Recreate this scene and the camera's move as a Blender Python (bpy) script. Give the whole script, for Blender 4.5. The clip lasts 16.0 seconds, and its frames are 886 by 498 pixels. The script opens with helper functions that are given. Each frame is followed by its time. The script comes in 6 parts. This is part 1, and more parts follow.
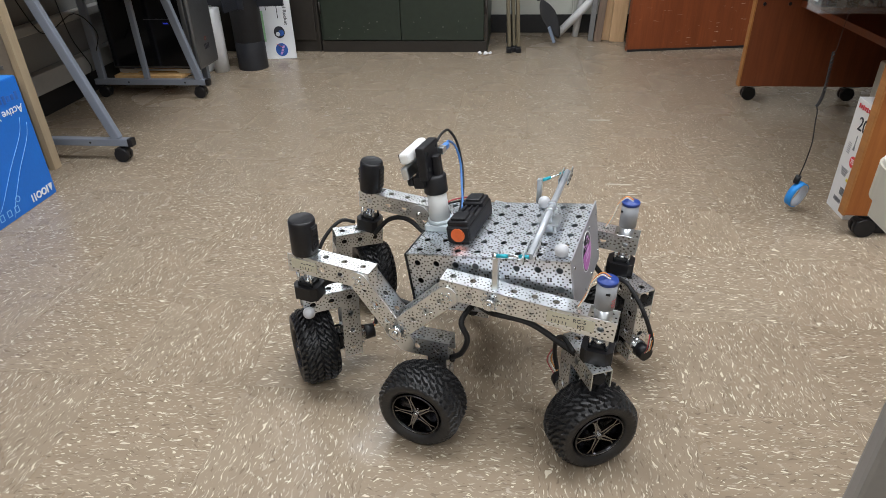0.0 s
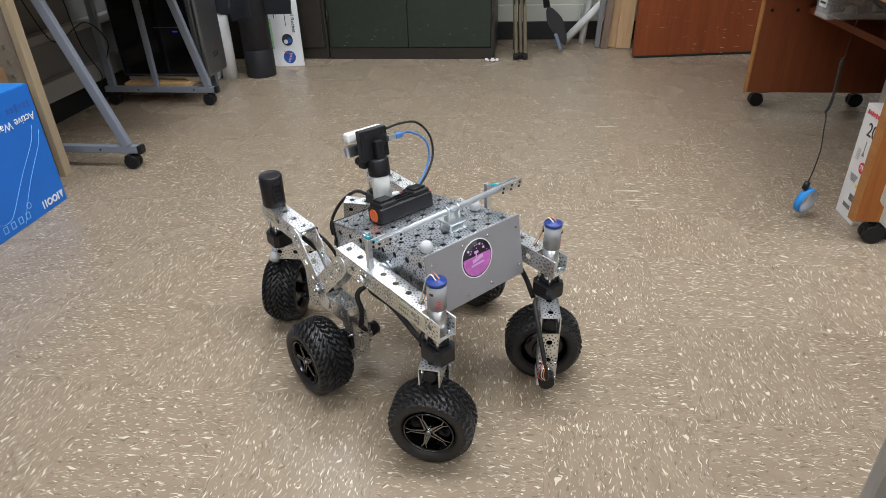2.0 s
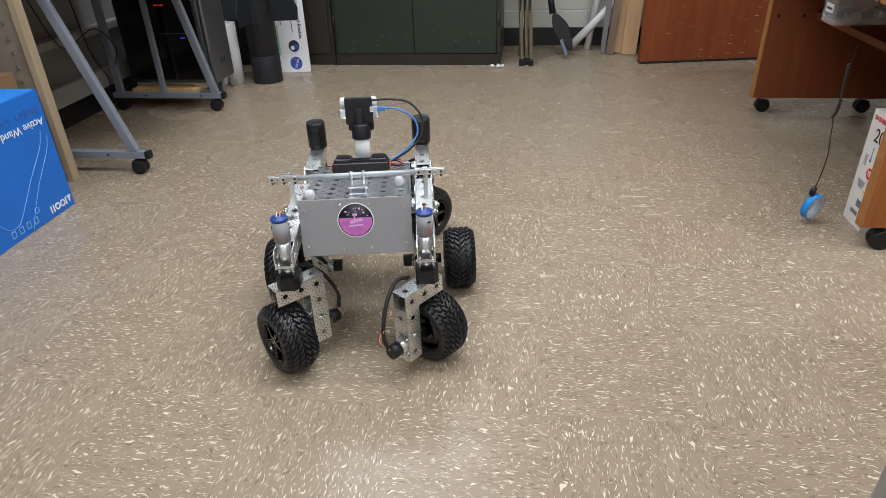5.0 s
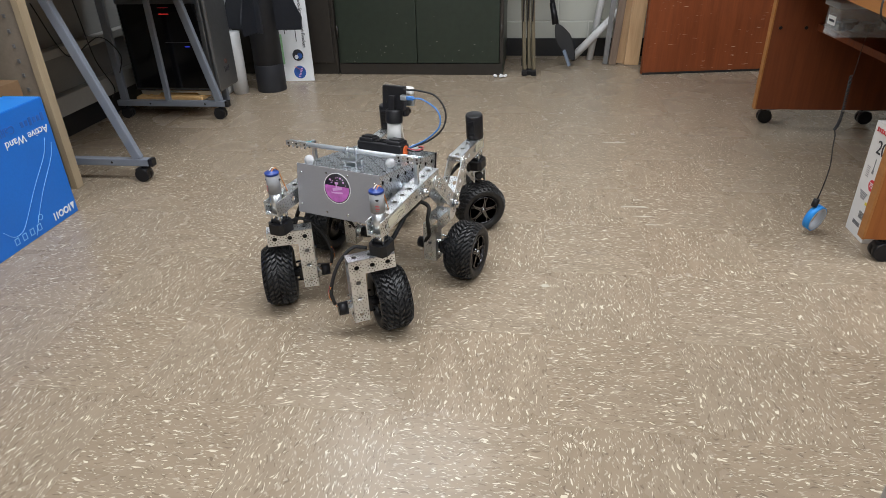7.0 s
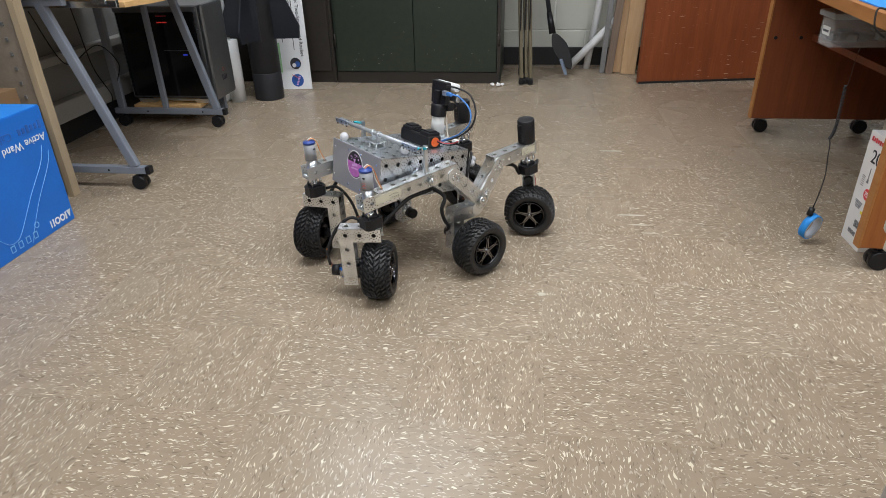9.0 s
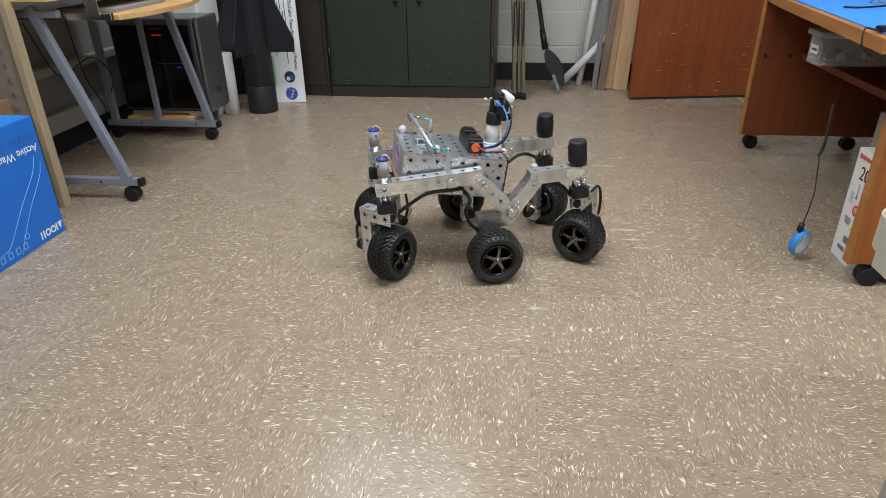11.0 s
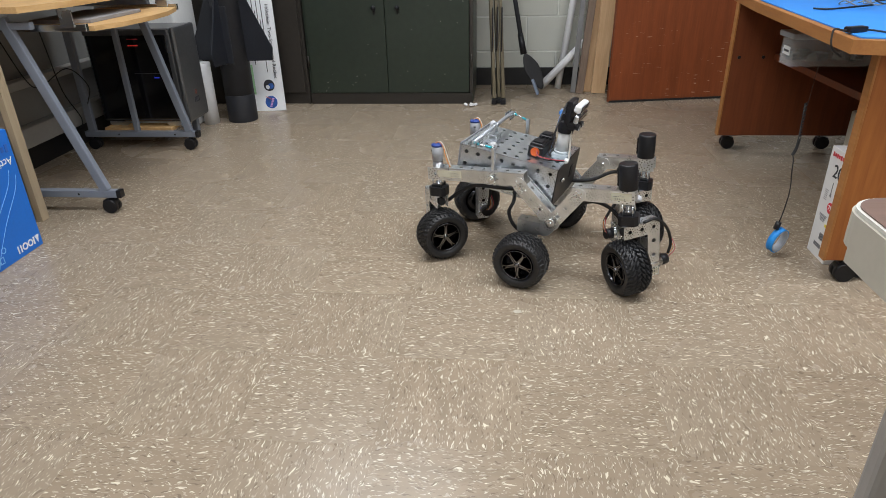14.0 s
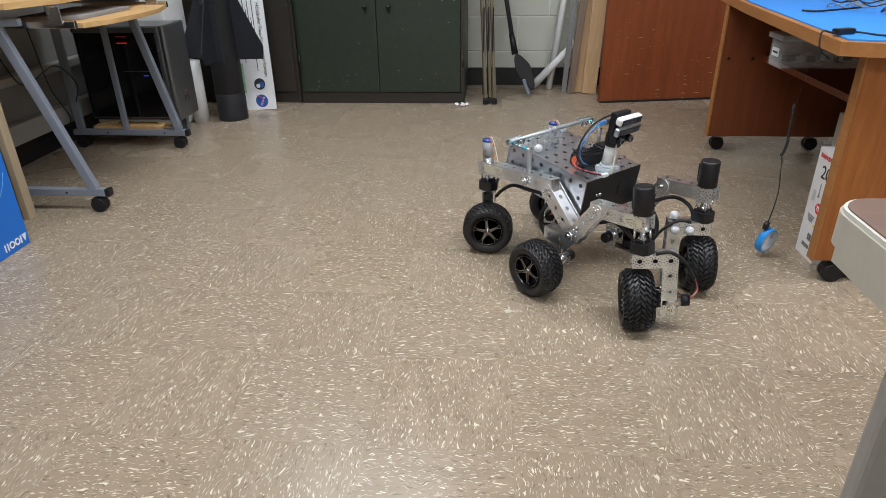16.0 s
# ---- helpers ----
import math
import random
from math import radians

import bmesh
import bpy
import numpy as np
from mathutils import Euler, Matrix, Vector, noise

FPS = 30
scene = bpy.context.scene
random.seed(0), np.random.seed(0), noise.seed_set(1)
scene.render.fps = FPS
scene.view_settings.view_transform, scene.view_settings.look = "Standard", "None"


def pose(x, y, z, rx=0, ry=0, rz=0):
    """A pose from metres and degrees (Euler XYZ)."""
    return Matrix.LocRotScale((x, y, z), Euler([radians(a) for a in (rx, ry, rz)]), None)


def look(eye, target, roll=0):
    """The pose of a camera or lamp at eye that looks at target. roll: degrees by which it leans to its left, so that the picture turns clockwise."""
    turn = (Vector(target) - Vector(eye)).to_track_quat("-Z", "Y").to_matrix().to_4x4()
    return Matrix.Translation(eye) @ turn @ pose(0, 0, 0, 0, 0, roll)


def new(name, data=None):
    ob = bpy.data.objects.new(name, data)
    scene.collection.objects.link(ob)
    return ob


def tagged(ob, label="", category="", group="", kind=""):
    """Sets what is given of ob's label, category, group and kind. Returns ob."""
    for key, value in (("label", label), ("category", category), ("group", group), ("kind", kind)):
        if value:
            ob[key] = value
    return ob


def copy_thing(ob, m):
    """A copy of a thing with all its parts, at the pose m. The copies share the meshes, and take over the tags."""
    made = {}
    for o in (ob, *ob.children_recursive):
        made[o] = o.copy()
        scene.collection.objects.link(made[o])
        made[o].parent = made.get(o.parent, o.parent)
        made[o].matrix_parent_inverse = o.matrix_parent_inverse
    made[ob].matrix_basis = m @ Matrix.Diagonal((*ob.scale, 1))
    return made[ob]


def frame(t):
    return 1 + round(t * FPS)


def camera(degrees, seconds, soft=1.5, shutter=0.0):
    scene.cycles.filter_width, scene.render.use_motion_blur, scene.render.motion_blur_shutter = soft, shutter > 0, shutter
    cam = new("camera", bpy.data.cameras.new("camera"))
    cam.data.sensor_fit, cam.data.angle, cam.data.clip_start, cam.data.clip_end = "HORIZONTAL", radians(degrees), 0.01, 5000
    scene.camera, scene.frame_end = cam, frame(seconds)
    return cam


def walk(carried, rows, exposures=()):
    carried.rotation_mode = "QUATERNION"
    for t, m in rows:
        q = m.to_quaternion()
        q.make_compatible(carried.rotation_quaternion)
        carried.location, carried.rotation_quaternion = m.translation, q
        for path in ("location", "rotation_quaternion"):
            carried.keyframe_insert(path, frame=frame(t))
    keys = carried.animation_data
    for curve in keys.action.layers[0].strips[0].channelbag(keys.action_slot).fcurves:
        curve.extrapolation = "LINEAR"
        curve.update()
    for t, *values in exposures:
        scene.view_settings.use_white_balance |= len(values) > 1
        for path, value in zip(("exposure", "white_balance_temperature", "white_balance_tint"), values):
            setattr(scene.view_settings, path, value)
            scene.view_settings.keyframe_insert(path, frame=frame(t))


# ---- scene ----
cam = camera(69.5, 16.0, soft=0.4)
PATH = [
    (0, (-0.058, -1.278, 0.936), (-0.264, 0.431, -0.082), -1.5),
    (0.5, (-0.063, -1.279, 0.937), (-0.278, 0.43, -0.078), -1.5),
    (1, (-0.062, -1.279, 0.937), (-0.287, 0.431, -0.075), -1.8),
    (1.5, (-0.063, -1.28, 0.939), (-0.291, 0.433, -0.068), -1.9),
    (2, (-0.064, -1.281, 0.938), (-0.289, 0.436, -0.063), -1.8),
    (2.5, (-0.063, -1.281, 0.939), (-0.292, 0.436, -0.061), -1.9),
    (3, (-0.062, -1.281, 0.939), (-0.293, 0.436, -0.061), -1.9),
    (3.5, (-0.063, -1.282, 0.938), (-0.299, 0.435, -0.06), -1.9),
    (4, (-0.062, -1.281, 0.938), (-0.301, 0.436, -0.059), -2.1),
    (6.5, (-0.065, -1.283, 0.937), (-0.315, 0.452, -0.026), -1.7),
    (7, (-0.063, -1.282, 0.939), (-0.313, 0.454, -0.022), -1.7),
    (7.5, (-0.064, -1.283, 0.938), (-0.313, 0.456, -0.018), -1.7),
    (8, (-0.065, -1.283, 0.939), (-0.316, 0.457, -0.013), -1.7),
    (8.5, (-0.063, -1.283, 0.942), (-0.314, 0.459, -0.007), -1.7),
    (9, (-0.061, -1.282, 0.941), (-0.304, 0.466, 0.001), -1.5),
    (11.5, (-0.061, -1.284, 0.944), (-0.282, 0.49, 0.047), -0.8),
    (12, (-0.059, -1.286, 0.945), (-0.274, 0.49, 0.052), -0.6),
    (12.5, (-0.059, -1.285, 0.945), (-0.251, 0.494, 0.051), -0.3),
    (13, (-0.059, -1.285, 0.945), (-0.248, 0.494, 0.051), -0.7),
    (13.5, (-0.056, -1.286, 0.943), (-0.238, 0.495, 0.052), -1.3),
    (14, (-0.055, -1.286, 0.944), (-0.229, 0.497, 0.055), -1.4),
    (14.5, (-0.055, -1.286, 0.943), (-0.224, 0.499, 0.056), -1.2),
    (15, (-0.054, -1.287, 0.943), (-0.22, 0.499, 0.059), -1.1),
    (15.5, (-0.054, -1.288, 0.943), (-0.205, 0.498, 0.056), -1.1),
    (16, (-0.055, -1.286, 0.943), (-0.201, 0.499, 0.053), -0.9),
]
walk(cam, [(t, look(eye, target, roll)) for t, eye, target, roll in PATH])

# ---- world and lights ----
world = bpy.data.worlds.new("world")
world.use_nodes = True
scene.world = world
world.node_tree.nodes["Background"].inputs[0].default_value = (0.8, 0.9, 1.0, 1)
world.node_tree.nodes["Background"].inputs[1].default_value = 0.05
LIGHT_WATTS = 26.0
CEILING = 2.75
# First spot fits the floor highlight; the others are unseen, added to match brightness.
LIGHT_SPOTS = [(-0.85, 1.95), (-0.85, 0.05), (0.35, 0.05), (1.55, 0.05), (-0.85, -2.2), (1.55, -2.2)]
LIGHT_X, LIGHT_Y = 1.16, 0.58
for lx, ly in LIGHT_SPOTS:
    lamp = bpy.data.lights.new("ceiling_lamp", "AREA")
    lamp.shape, lamp.size, lamp.size_y = "RECTANGLE", LIGHT_X, LIGHT_Y
    lamp.energy, lamp.color = LIGHT_WATTS, (0.95, 0.99, 1.06)
    new("ceiling_lamp", lamp).matrix_basis = pose(lx, ly, CEILING - 0.03)


# ---- materials ----
def nodes_of(name):
    m = bpy.data.materials.new(name)
    m.use_nodes = True
    nt = m.node_tree
    return m, nt, nt.nodes["Principled BSDF"]


def link(nt, a, b):
    nt.links.new(a, b)


def node(nt, kind, **values):
    n = nt.nodes.new(kind)
    for key, v in values.items():
        if key == "op":
            n.operation = v
        elif key == "blend":
            n.data_type, n.blend_type = "RGBA", v
    return n


def math_node(nt, op, a, b=None, c=None):
    n = node(nt, "ShaderNodeMath", op=op)
    for k, v in enumerate((a, b, c)):
        if v is None:
            continue
        if isinstance(v, (int, float)):
            n.inputs[k].default_value = v
        else:
            link(nt, v, n.inputs[k])
    return n.outputs[0]


def mixed(nt, fac, a, b):
    n = node(nt, "ShaderNodeMix", blend="MIX")
    for k, v in ((0, fac), (6, a), (7, b)):
        if isinstance(v, (int, float)):
            n.inputs[k].default_value = v
        elif isinstance(v, tuple):
            n.inputs[k].default_value = (*v, 1) if len(v) == 3 else v
        else:
            link(nt, v, n.inputs[k])
    return n.outputs[2]


def noise_of(nt, scale, detail=4, stretch=(1, 1, 1), coords="Object", rough=0.55):
    tc = node(nt, "ShaderNodeTexCoord")
    mp = node(nt, "ShaderNodeMapping")
    mp.inputs["Scale"].default_value = stretch
    link(nt, tc.outputs[coords], mp.inputs[0])
    n = node(nt, "ShaderNodeTexNoise")
    n.inputs["Scale"].default_value, n.inputs["Detail"].default_value = scale, detail
    n.inputs["Roughness"].default_value = rough
    link(nt, mp.outputs[0], n.inputs["Vector"])
    return n.outputs["Fac"]


def ramp(nt, fac, lo, hi):
    n = node(nt, "ShaderNodeMapRange")
    n.inputs[1].default_value, n.inputs[2].default_value = lo, hi
    link(nt, fac, n.inputs[0])
    return n.outputs[0]


def mat(name, col, rough=0.5, metal=0.0, var=0.15, fine=60, broad=5, bump=0.0, stretch=(1, 1, 1), rvar=0.1, spec=0.5, coat=0.0):
    """A plain surface with grain at a fine and a broad scale."""
    m, nt, b = nodes_of(name)
    f = noise_of(nt, fine, 3, stretch)
    g = noise_of(nt, broad, 4, stretch)
    both = math_node(nt, "ADD", math_node(nt, "MULTIPLY", f, 0.5), math_node(nt, "MULTIPLY", g, 0.5))
    fac = ramp(nt, both, 0.3, 0.7)
    dark = tuple(c * (1 - var) for c in col)
    light = tuple(min(1, c * (1 + var)) for c in col)
    link(nt, mixed(nt, fac, dark, light), b.inputs["Base Color"])
    link(nt, math_node(nt, "ADD", math_node(nt, "MULTIPLY", g, rvar * 2), rough - rvar), b.inputs["Roughness"])
    b.inputs["Metallic"].default_value = metal
    b.inputs["Specular IOR Level"].default_value = spec
    b.inputs["Coat Weight"].default_value = coat
    if bump:
        bp = node(nt, "ShaderNodeBump")
        bp.inputs["Strength"].default_value, bp.inputs["Distance"].default_value = bump, 0.002
        link(nt, f, bp.inputs["Height"])
        link(nt, bp.outputs[0], b.inputs["Normal"])
    return m


def wood(name, dark, light, axis=2, rough=0.45, scale=9, scratches=0.0):
    """Wood with its grain along one axis, and pale scratches where it is worn."""
    m, nt, b = nodes_of(name)
    st = [1, 1, 1]
    st[axis] = 0.07
    g = noise_of(nt, scale * 3, 6, tuple(st), rough=0.65)
    f = noise_of(nt, scale * 14, 3, tuple(st))
    w = noise_of(nt, 1.7, 3)
    fac = math_node(nt, "ADD", math_node(nt, "MULTIPLY", g, 0.55), math_node(nt, "ADD", math_node(nt, "MULTIPLY", f, 0.25), math_node(nt, "MULTIPLY", w, 0.2)))
    colour = mixed(nt, ramp(nt, fac, 0.37, 0.63), dark, light)
    if scratches:
        s = noise_of(nt, 16, 2, (1, 1, 8))
        k = noise_of(nt, 3, 2)
        worn = math_node(nt, "MULTIPLY", ramp(nt, s, 0.655, 0.685), ramp(nt, k, 0.47, 0.56))
        colour = mixed(nt, math_node(nt, "MULTIPLY", worn, scratches), colour, (0.62, 0.45, 0.32))
    link(nt, colour, b.inputs["Base Color"])
    link(nt, ramp(nt, g, -1.2, 2.2), b.inputs["Roughness"])
    b.inputs["Specular IOR Level"].default_value = 0.4
    bp = node(nt, "ShaderNodeBump")
    bp.inputs["Strength"].default_value, bp.inputs["Distance"].default_value = 0.15, 0.001
    link(nt, f, bp.inputs["Height"])
    link(nt, bp.outputs[0], b.inputs["Normal"])
    return m


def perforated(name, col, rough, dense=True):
    """Aluminium with small holes painted as dark spots, shade included, in rings round each large one; the UVs are
    metres from a large hole's centre.
    """
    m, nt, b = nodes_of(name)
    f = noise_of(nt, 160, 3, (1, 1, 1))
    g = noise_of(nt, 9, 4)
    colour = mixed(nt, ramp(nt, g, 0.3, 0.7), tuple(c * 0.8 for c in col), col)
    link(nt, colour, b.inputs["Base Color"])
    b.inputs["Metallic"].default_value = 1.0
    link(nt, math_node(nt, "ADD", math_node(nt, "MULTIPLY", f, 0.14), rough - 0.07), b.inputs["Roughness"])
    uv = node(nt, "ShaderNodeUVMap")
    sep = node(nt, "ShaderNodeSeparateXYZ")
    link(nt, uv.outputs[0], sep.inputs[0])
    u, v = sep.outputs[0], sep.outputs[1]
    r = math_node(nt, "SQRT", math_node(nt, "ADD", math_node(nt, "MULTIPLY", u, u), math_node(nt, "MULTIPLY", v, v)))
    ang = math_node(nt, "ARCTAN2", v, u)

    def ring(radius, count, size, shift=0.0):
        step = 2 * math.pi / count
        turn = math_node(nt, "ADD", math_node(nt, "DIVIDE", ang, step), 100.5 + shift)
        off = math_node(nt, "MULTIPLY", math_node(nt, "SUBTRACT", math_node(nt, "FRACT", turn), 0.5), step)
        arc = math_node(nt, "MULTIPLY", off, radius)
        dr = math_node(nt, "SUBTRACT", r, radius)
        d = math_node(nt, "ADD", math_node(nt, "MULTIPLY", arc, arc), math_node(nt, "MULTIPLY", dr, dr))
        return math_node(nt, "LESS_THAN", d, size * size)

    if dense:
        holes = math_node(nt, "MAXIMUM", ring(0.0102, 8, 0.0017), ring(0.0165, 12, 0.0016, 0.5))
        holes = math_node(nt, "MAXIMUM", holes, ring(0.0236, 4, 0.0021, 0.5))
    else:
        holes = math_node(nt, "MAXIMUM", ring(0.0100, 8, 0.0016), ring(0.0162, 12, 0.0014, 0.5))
    # near-black colour paints the shade inside the small holes
    hole_shade = node(nt, "ShaderNodeBsdfPrincipled")
    hole_shade.inputs["Base Color"].default_value, hole_shade.inputs["Roughness"].default_value = (0.02, 0.02, 0.02, 1), 0.8
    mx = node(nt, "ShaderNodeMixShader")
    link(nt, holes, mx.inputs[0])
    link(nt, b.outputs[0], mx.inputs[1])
    link(nt, hole_shade.outputs[0], mx.inputs[2])
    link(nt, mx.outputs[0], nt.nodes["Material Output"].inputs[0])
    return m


def tile_material():
    """Beige vinyl composition tile: pale and dark flecks drawn out along the tile's own x axis, offset tile by tile."""
    m, nt, b = nodes_of("vinyl_tile")
    tc = node(nt, "ShaderNodeTexCoord")
    info = node(nt, "ShaderNodeObjectInfo")
    off = node(nt, "ShaderNodeVectorMath", op="ADD")
    link(nt, tc.outputs["Object"], off.inputs[0])
    com = node(nt, "ShaderNodeCombineXYZ")
    link(nt, math_node(nt, "MULTIPLY", info.outputs["Random"], 61.0), com.inputs[0])
    link(nt, math_node(nt, "MULTIPLY", info.outputs["Random"], 37.0), com.inputs[1])
    link(nt, com.outputs[0], off.inputs[1])
    # a slight warp bends the streaks
    wn = node(nt, "ShaderNodeTexNoise")
    wn.inputs["Scale"].default_value, wn.inputs["Detail"].default_value = 26, 2
    link(nt, off.outputs[0], wn.inputs["Vector"])
    warp = node(nt, "ShaderNodeVectorMath", op="MULTIPLY_ADD")
    link(nt, wn.outputs["Color"], warp.inputs[0])
    warp.inputs[1].default_value = (0.020, 0.030, 0)
    link(nt, off.outputs[0], warp.inputs[2])

    def flecks(sx, sy, shift, low, high):
        """Wisps where a drawn-out noise rises over a level."""
        mp = node(nt, "ShaderNodeMapping")
        mp.inputs["Scale"].default_value, mp.inputs["Location"].default_value = (sx, sy, 1), (shift, shift * 1.7, 0)
        link(nt, warp.outputs[0], mp.inputs[0])
        wisp = node(nt, "ShaderNodeTexNoise")
        wisp.noise_dimensions = "2D"
        wisp.inputs["Scale"].default_value, wisp.inputs["Detail"].default_value = 1, 1.6
        wisp.inputs["Roughness"].default_value = 0.45
        link(nt, mp.outputs[0], wisp.inputs["Vector"])
        return ramp(nt, wisp.outputs["Fac"], low, high)

    cloud = node(nt, "ShaderNodeTexNoise")
    cloud.inputs["Scale"].default_value, cloud.inputs["Detail"].default_value = 14, 5
    st = node(nt, "ShaderNodeMapping")
    st.inputs["Scale"].default_value = (0.5, 2.2, 1)
    link(nt, off.outputs[0], st.inputs[0])
    link(nt, st.outputs[0], cloud.inputs["Vector"])
    base = mixed(nt, ramp(nt, cloud.outputs["Fac"], 0.3, 0.7), TILE_DARK, TILE_LIGHT)
    tint = mixed(nt, math_node(nt, "MULTIPLY", info.outputs["Random"], 0.3), base, TILE_GREY)
    pale = math_node(nt, "MAXIMUM", flecks(31, 155, 3.1, 0.712, 0.732), flecks(62, 205, 13.1, 0.705, 0.730))
    tiny = flecks(62, 230, 9.7, 0.64, 0.70)
    deep = flecks(42, 185, 21.3, 0.672, 0.702)
    c = mixed(nt, math_node(nt, "MULTIPLY", deep, 0.5), tint, (0.110, 0.078, 0.056))
    c = mixed(nt, math_node(nt, "MULTIPLY", tiny, 0.55), c, (0.50, 0.44, 0.35))
    c = mixed(nt, math_node(nt, "MULTIPLY", pale, 0.80), c, (0.70, 0.64, 0.50))
    link(nt, c, b.inputs["Base Color"])
    scuff = noise_of(nt, 3.0, 5)
    link(nt, math_node(nt, "ADD", math_node(nt, "MULTIPLY", scuff, 0.22), TILE_ROUGH), b.inputs["Roughness"])
    b.inputs["Specular IOR Level"].default_value = 0.24
    bp = node(nt, "ShaderNodeBump")
    bp.inputs["Strength"].default_value, bp.inputs["Distance"].default_value = 0.05, 0.002
    link(nt, noise_of(nt, 35, 3), bp.inputs["Height"])
    link(nt, bp.outputs[0], b.inputs["Normal"])
    return m


TILE_DARK, TILE_LIGHT, TILE_GREY, TILE_ROUGH = (0.243, 0.190, 0.134), (0.303, 0.239, 0.170), (0.273, 0.227, 0.171), 0.15
TILE = tile_material()
SLAB = mat("floor_adhesive", (0.17, 0.14, 0.11), 0.8)
WALL = mat("painted_block", (0.50, 0.51, 0.455), 0.55, var=0.05, fine=220, bump=0.25)
MORTAR = mat("block_joint", (0.66, 0.67, 0.62), 0.7, var=0.06)
STRIP_GREY = mat("dull_aluminium", (0.20, 0.20, 0.20), 0.45, 0.4)
LID = mat("smoked_lid", (0.36, 0.38, 0.40), 0.35, var=0.06)
# Bookcase side and back panels, about a third darker than BIRCH.
BIRCH_SIDE = mat("darker_birch_laminate", (0.27, 0.225, 0.175), 0.5, var=0.12, fine=90)
DIM_CARD = mat("brown_card", (0.24, 0.145, 0.075), 0.7, var=0.1)
# Casing enamel darkened, with the under-desk shade painted in.
HEATER = mat("shaded_heater_enamel", (0.33, 0.325, 0.305), 0.5, var=0.06)
# Beige paint darkened; the shade behind the desk is part of this colour.
PLASTER_SHADED = mat("left_wall_shaded_paint", (0.205, 0.203, 0.195), 0.6, var=0.05, fine=150, bump=0.1)
# Unseen wall, made paler to bounce light onto the rover's sides.
SOUTH_BOUNCE = mat("bounce_wall_paint", (0.74, 0.73, 0.69), 0.6, var=0.04)
# Unseen boards, greyed so that the rover's top plates reflect less.
CEILING_TILE = mat("ceiling_board", (0.52, 0.51, 0.49), 0.8, var=0.06, fine=120, bump=0.3)
RUBBER_BASE = mat("rubber_base", (0.014, 0.014, 0.015), 0.45)
ALU = mat("aluminium", (0.73, 0.77, 0.81), 0.30, 1.0, var=0.08, fine=200)
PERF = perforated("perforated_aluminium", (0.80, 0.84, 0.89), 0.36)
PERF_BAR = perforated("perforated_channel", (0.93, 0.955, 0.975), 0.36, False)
STEEL = mat("bright_steel", (0.69, 0.72, 0.75), 0.22, 1.0, var=0.06)
BACK_GREY = mat("grey_panel", (0.335, 0.34, 0.365), 0.48, 0.3, var=0.05, fine=260)
BLACK = mat("black_plastic", (0.011, 0.011, 0.013), 0.40, var=0.2, fine=160, bump=0.08, spec=0.35)
BLACK_MATT = mat("black_sleeve", (0.010, 0.010, 0.011), 0.65, var=0.3, fine=300, bump=0.3)
RUBBER = mat("tyre_rubber", (0.014, 0.014, 0.015), 0.46, var=0.35, fine=140, bump=0.35)
CHROME_DARK = mat("black_chrome", (0.055, 0.055, 0.06), 0.20, 1.0, var=0.1)
CHROME = mat("smoked_chrome", (0.24, 0.24, 0.25), 0.13, 1.0, var=0.1)
DARK = mat("dark_void", (0.008, 0.008, 0.008), 0.7)
WHITE_PLASTIC = mat("white_plastic", (0.74, 0.75, 0.74), 0.4, var=0.04)
CLEAR_WHITE = mat("frosted_plastic", (0.55, 0.62, 0.66), 0.3, var=0.08)
BAR_GREY = mat("anodised_bar", (0.40, 0.43, 0.46), 0.35, 0.3, var=0.06)
BLUE_CAP = mat("blue_motor_cap", (0.022, 0.055, 0.26), 0.4, var=0.1)
MOTOR_GREY = mat("motor_can", (0.29, 0.30, 0.315), 0.5, 0.0, var=0.08)
ORANGE = mat("orange_plastic", (0.72, 0.13, 0.025), 0.5)
TURQUOISE = mat("turquoise_link", (0.03, 0.42, 0.52), 0.3, 0.4)
RED_WIRE = mat("red_wire", (0.48, 0.07, 0.085), 0.45)
WHITE_WIRE = mat("white_wire", (0.75, 0.70, 0.62), 0.45)
BLUE_WIRE = mat("blue_cable", (0.06, 0.20, 0.52), 0.4)
TAPE = mat("masking_tape", (0.58, 0.55, 0.43), 0.7, var=0.08)
GREY_INK = mat("grey_ink", (0.22, 0.22, 0.23), 0.6)
INK = mat("dark_ink", (0.03, 0.03, 0.04), 0.6)
BALL = mat("marker_ball", (0.50, 0.51, 0.53), 0.62, var=0.06, fine=400)
STICKER_BLACK = mat("sticker_black", (0.012, 0.011, 0.018), 0.35)
STICKER_PINK = mat("sticker_pink", (0.56, 0.16, 0.55), 0.35, var=0.25, fine=90, broad=40)
STICKER_LILAC = mat("sticker_lilac", (0.72, 0.42, 0.76), 0.35)
COPPER_WIRE = mat("orange_wire", (0.75, 0.28, 0.06), 0.45)
GLASS_LENS = mat("lens_glass", (0.01, 0.01, 0.02), 0.06)
CABINET = mat("green_black_enamel", (0.018, 0.027, 0.018), 0.42, var=0.22, fine=30, broad=2.5, bump=0.06)
CABINET_BROWN = mat("brown_black_enamel", (0.026, 0.022, 0.018), 0.42, var=0.2, fine=30, broad=2.5)
SCUFF_FLOOR = mat("worn_vinyl", (0.44, 0.40, 0.32), 0.5, var=0.2, fine=150)
SCUFF = mat("scuff_pale", (0.30, 0.30, 0.26), 0.7)
FRAME_GREY = mat("grey_powder_coat", (0.245, 0.275, 0.33), 0.38, 0.25, var=0.06, fine=300, bump=0.05)
OAK = wood("light_oak", (0.50, 0.30, 0.12), (0.66, 0.43, 0.20), axis=1)
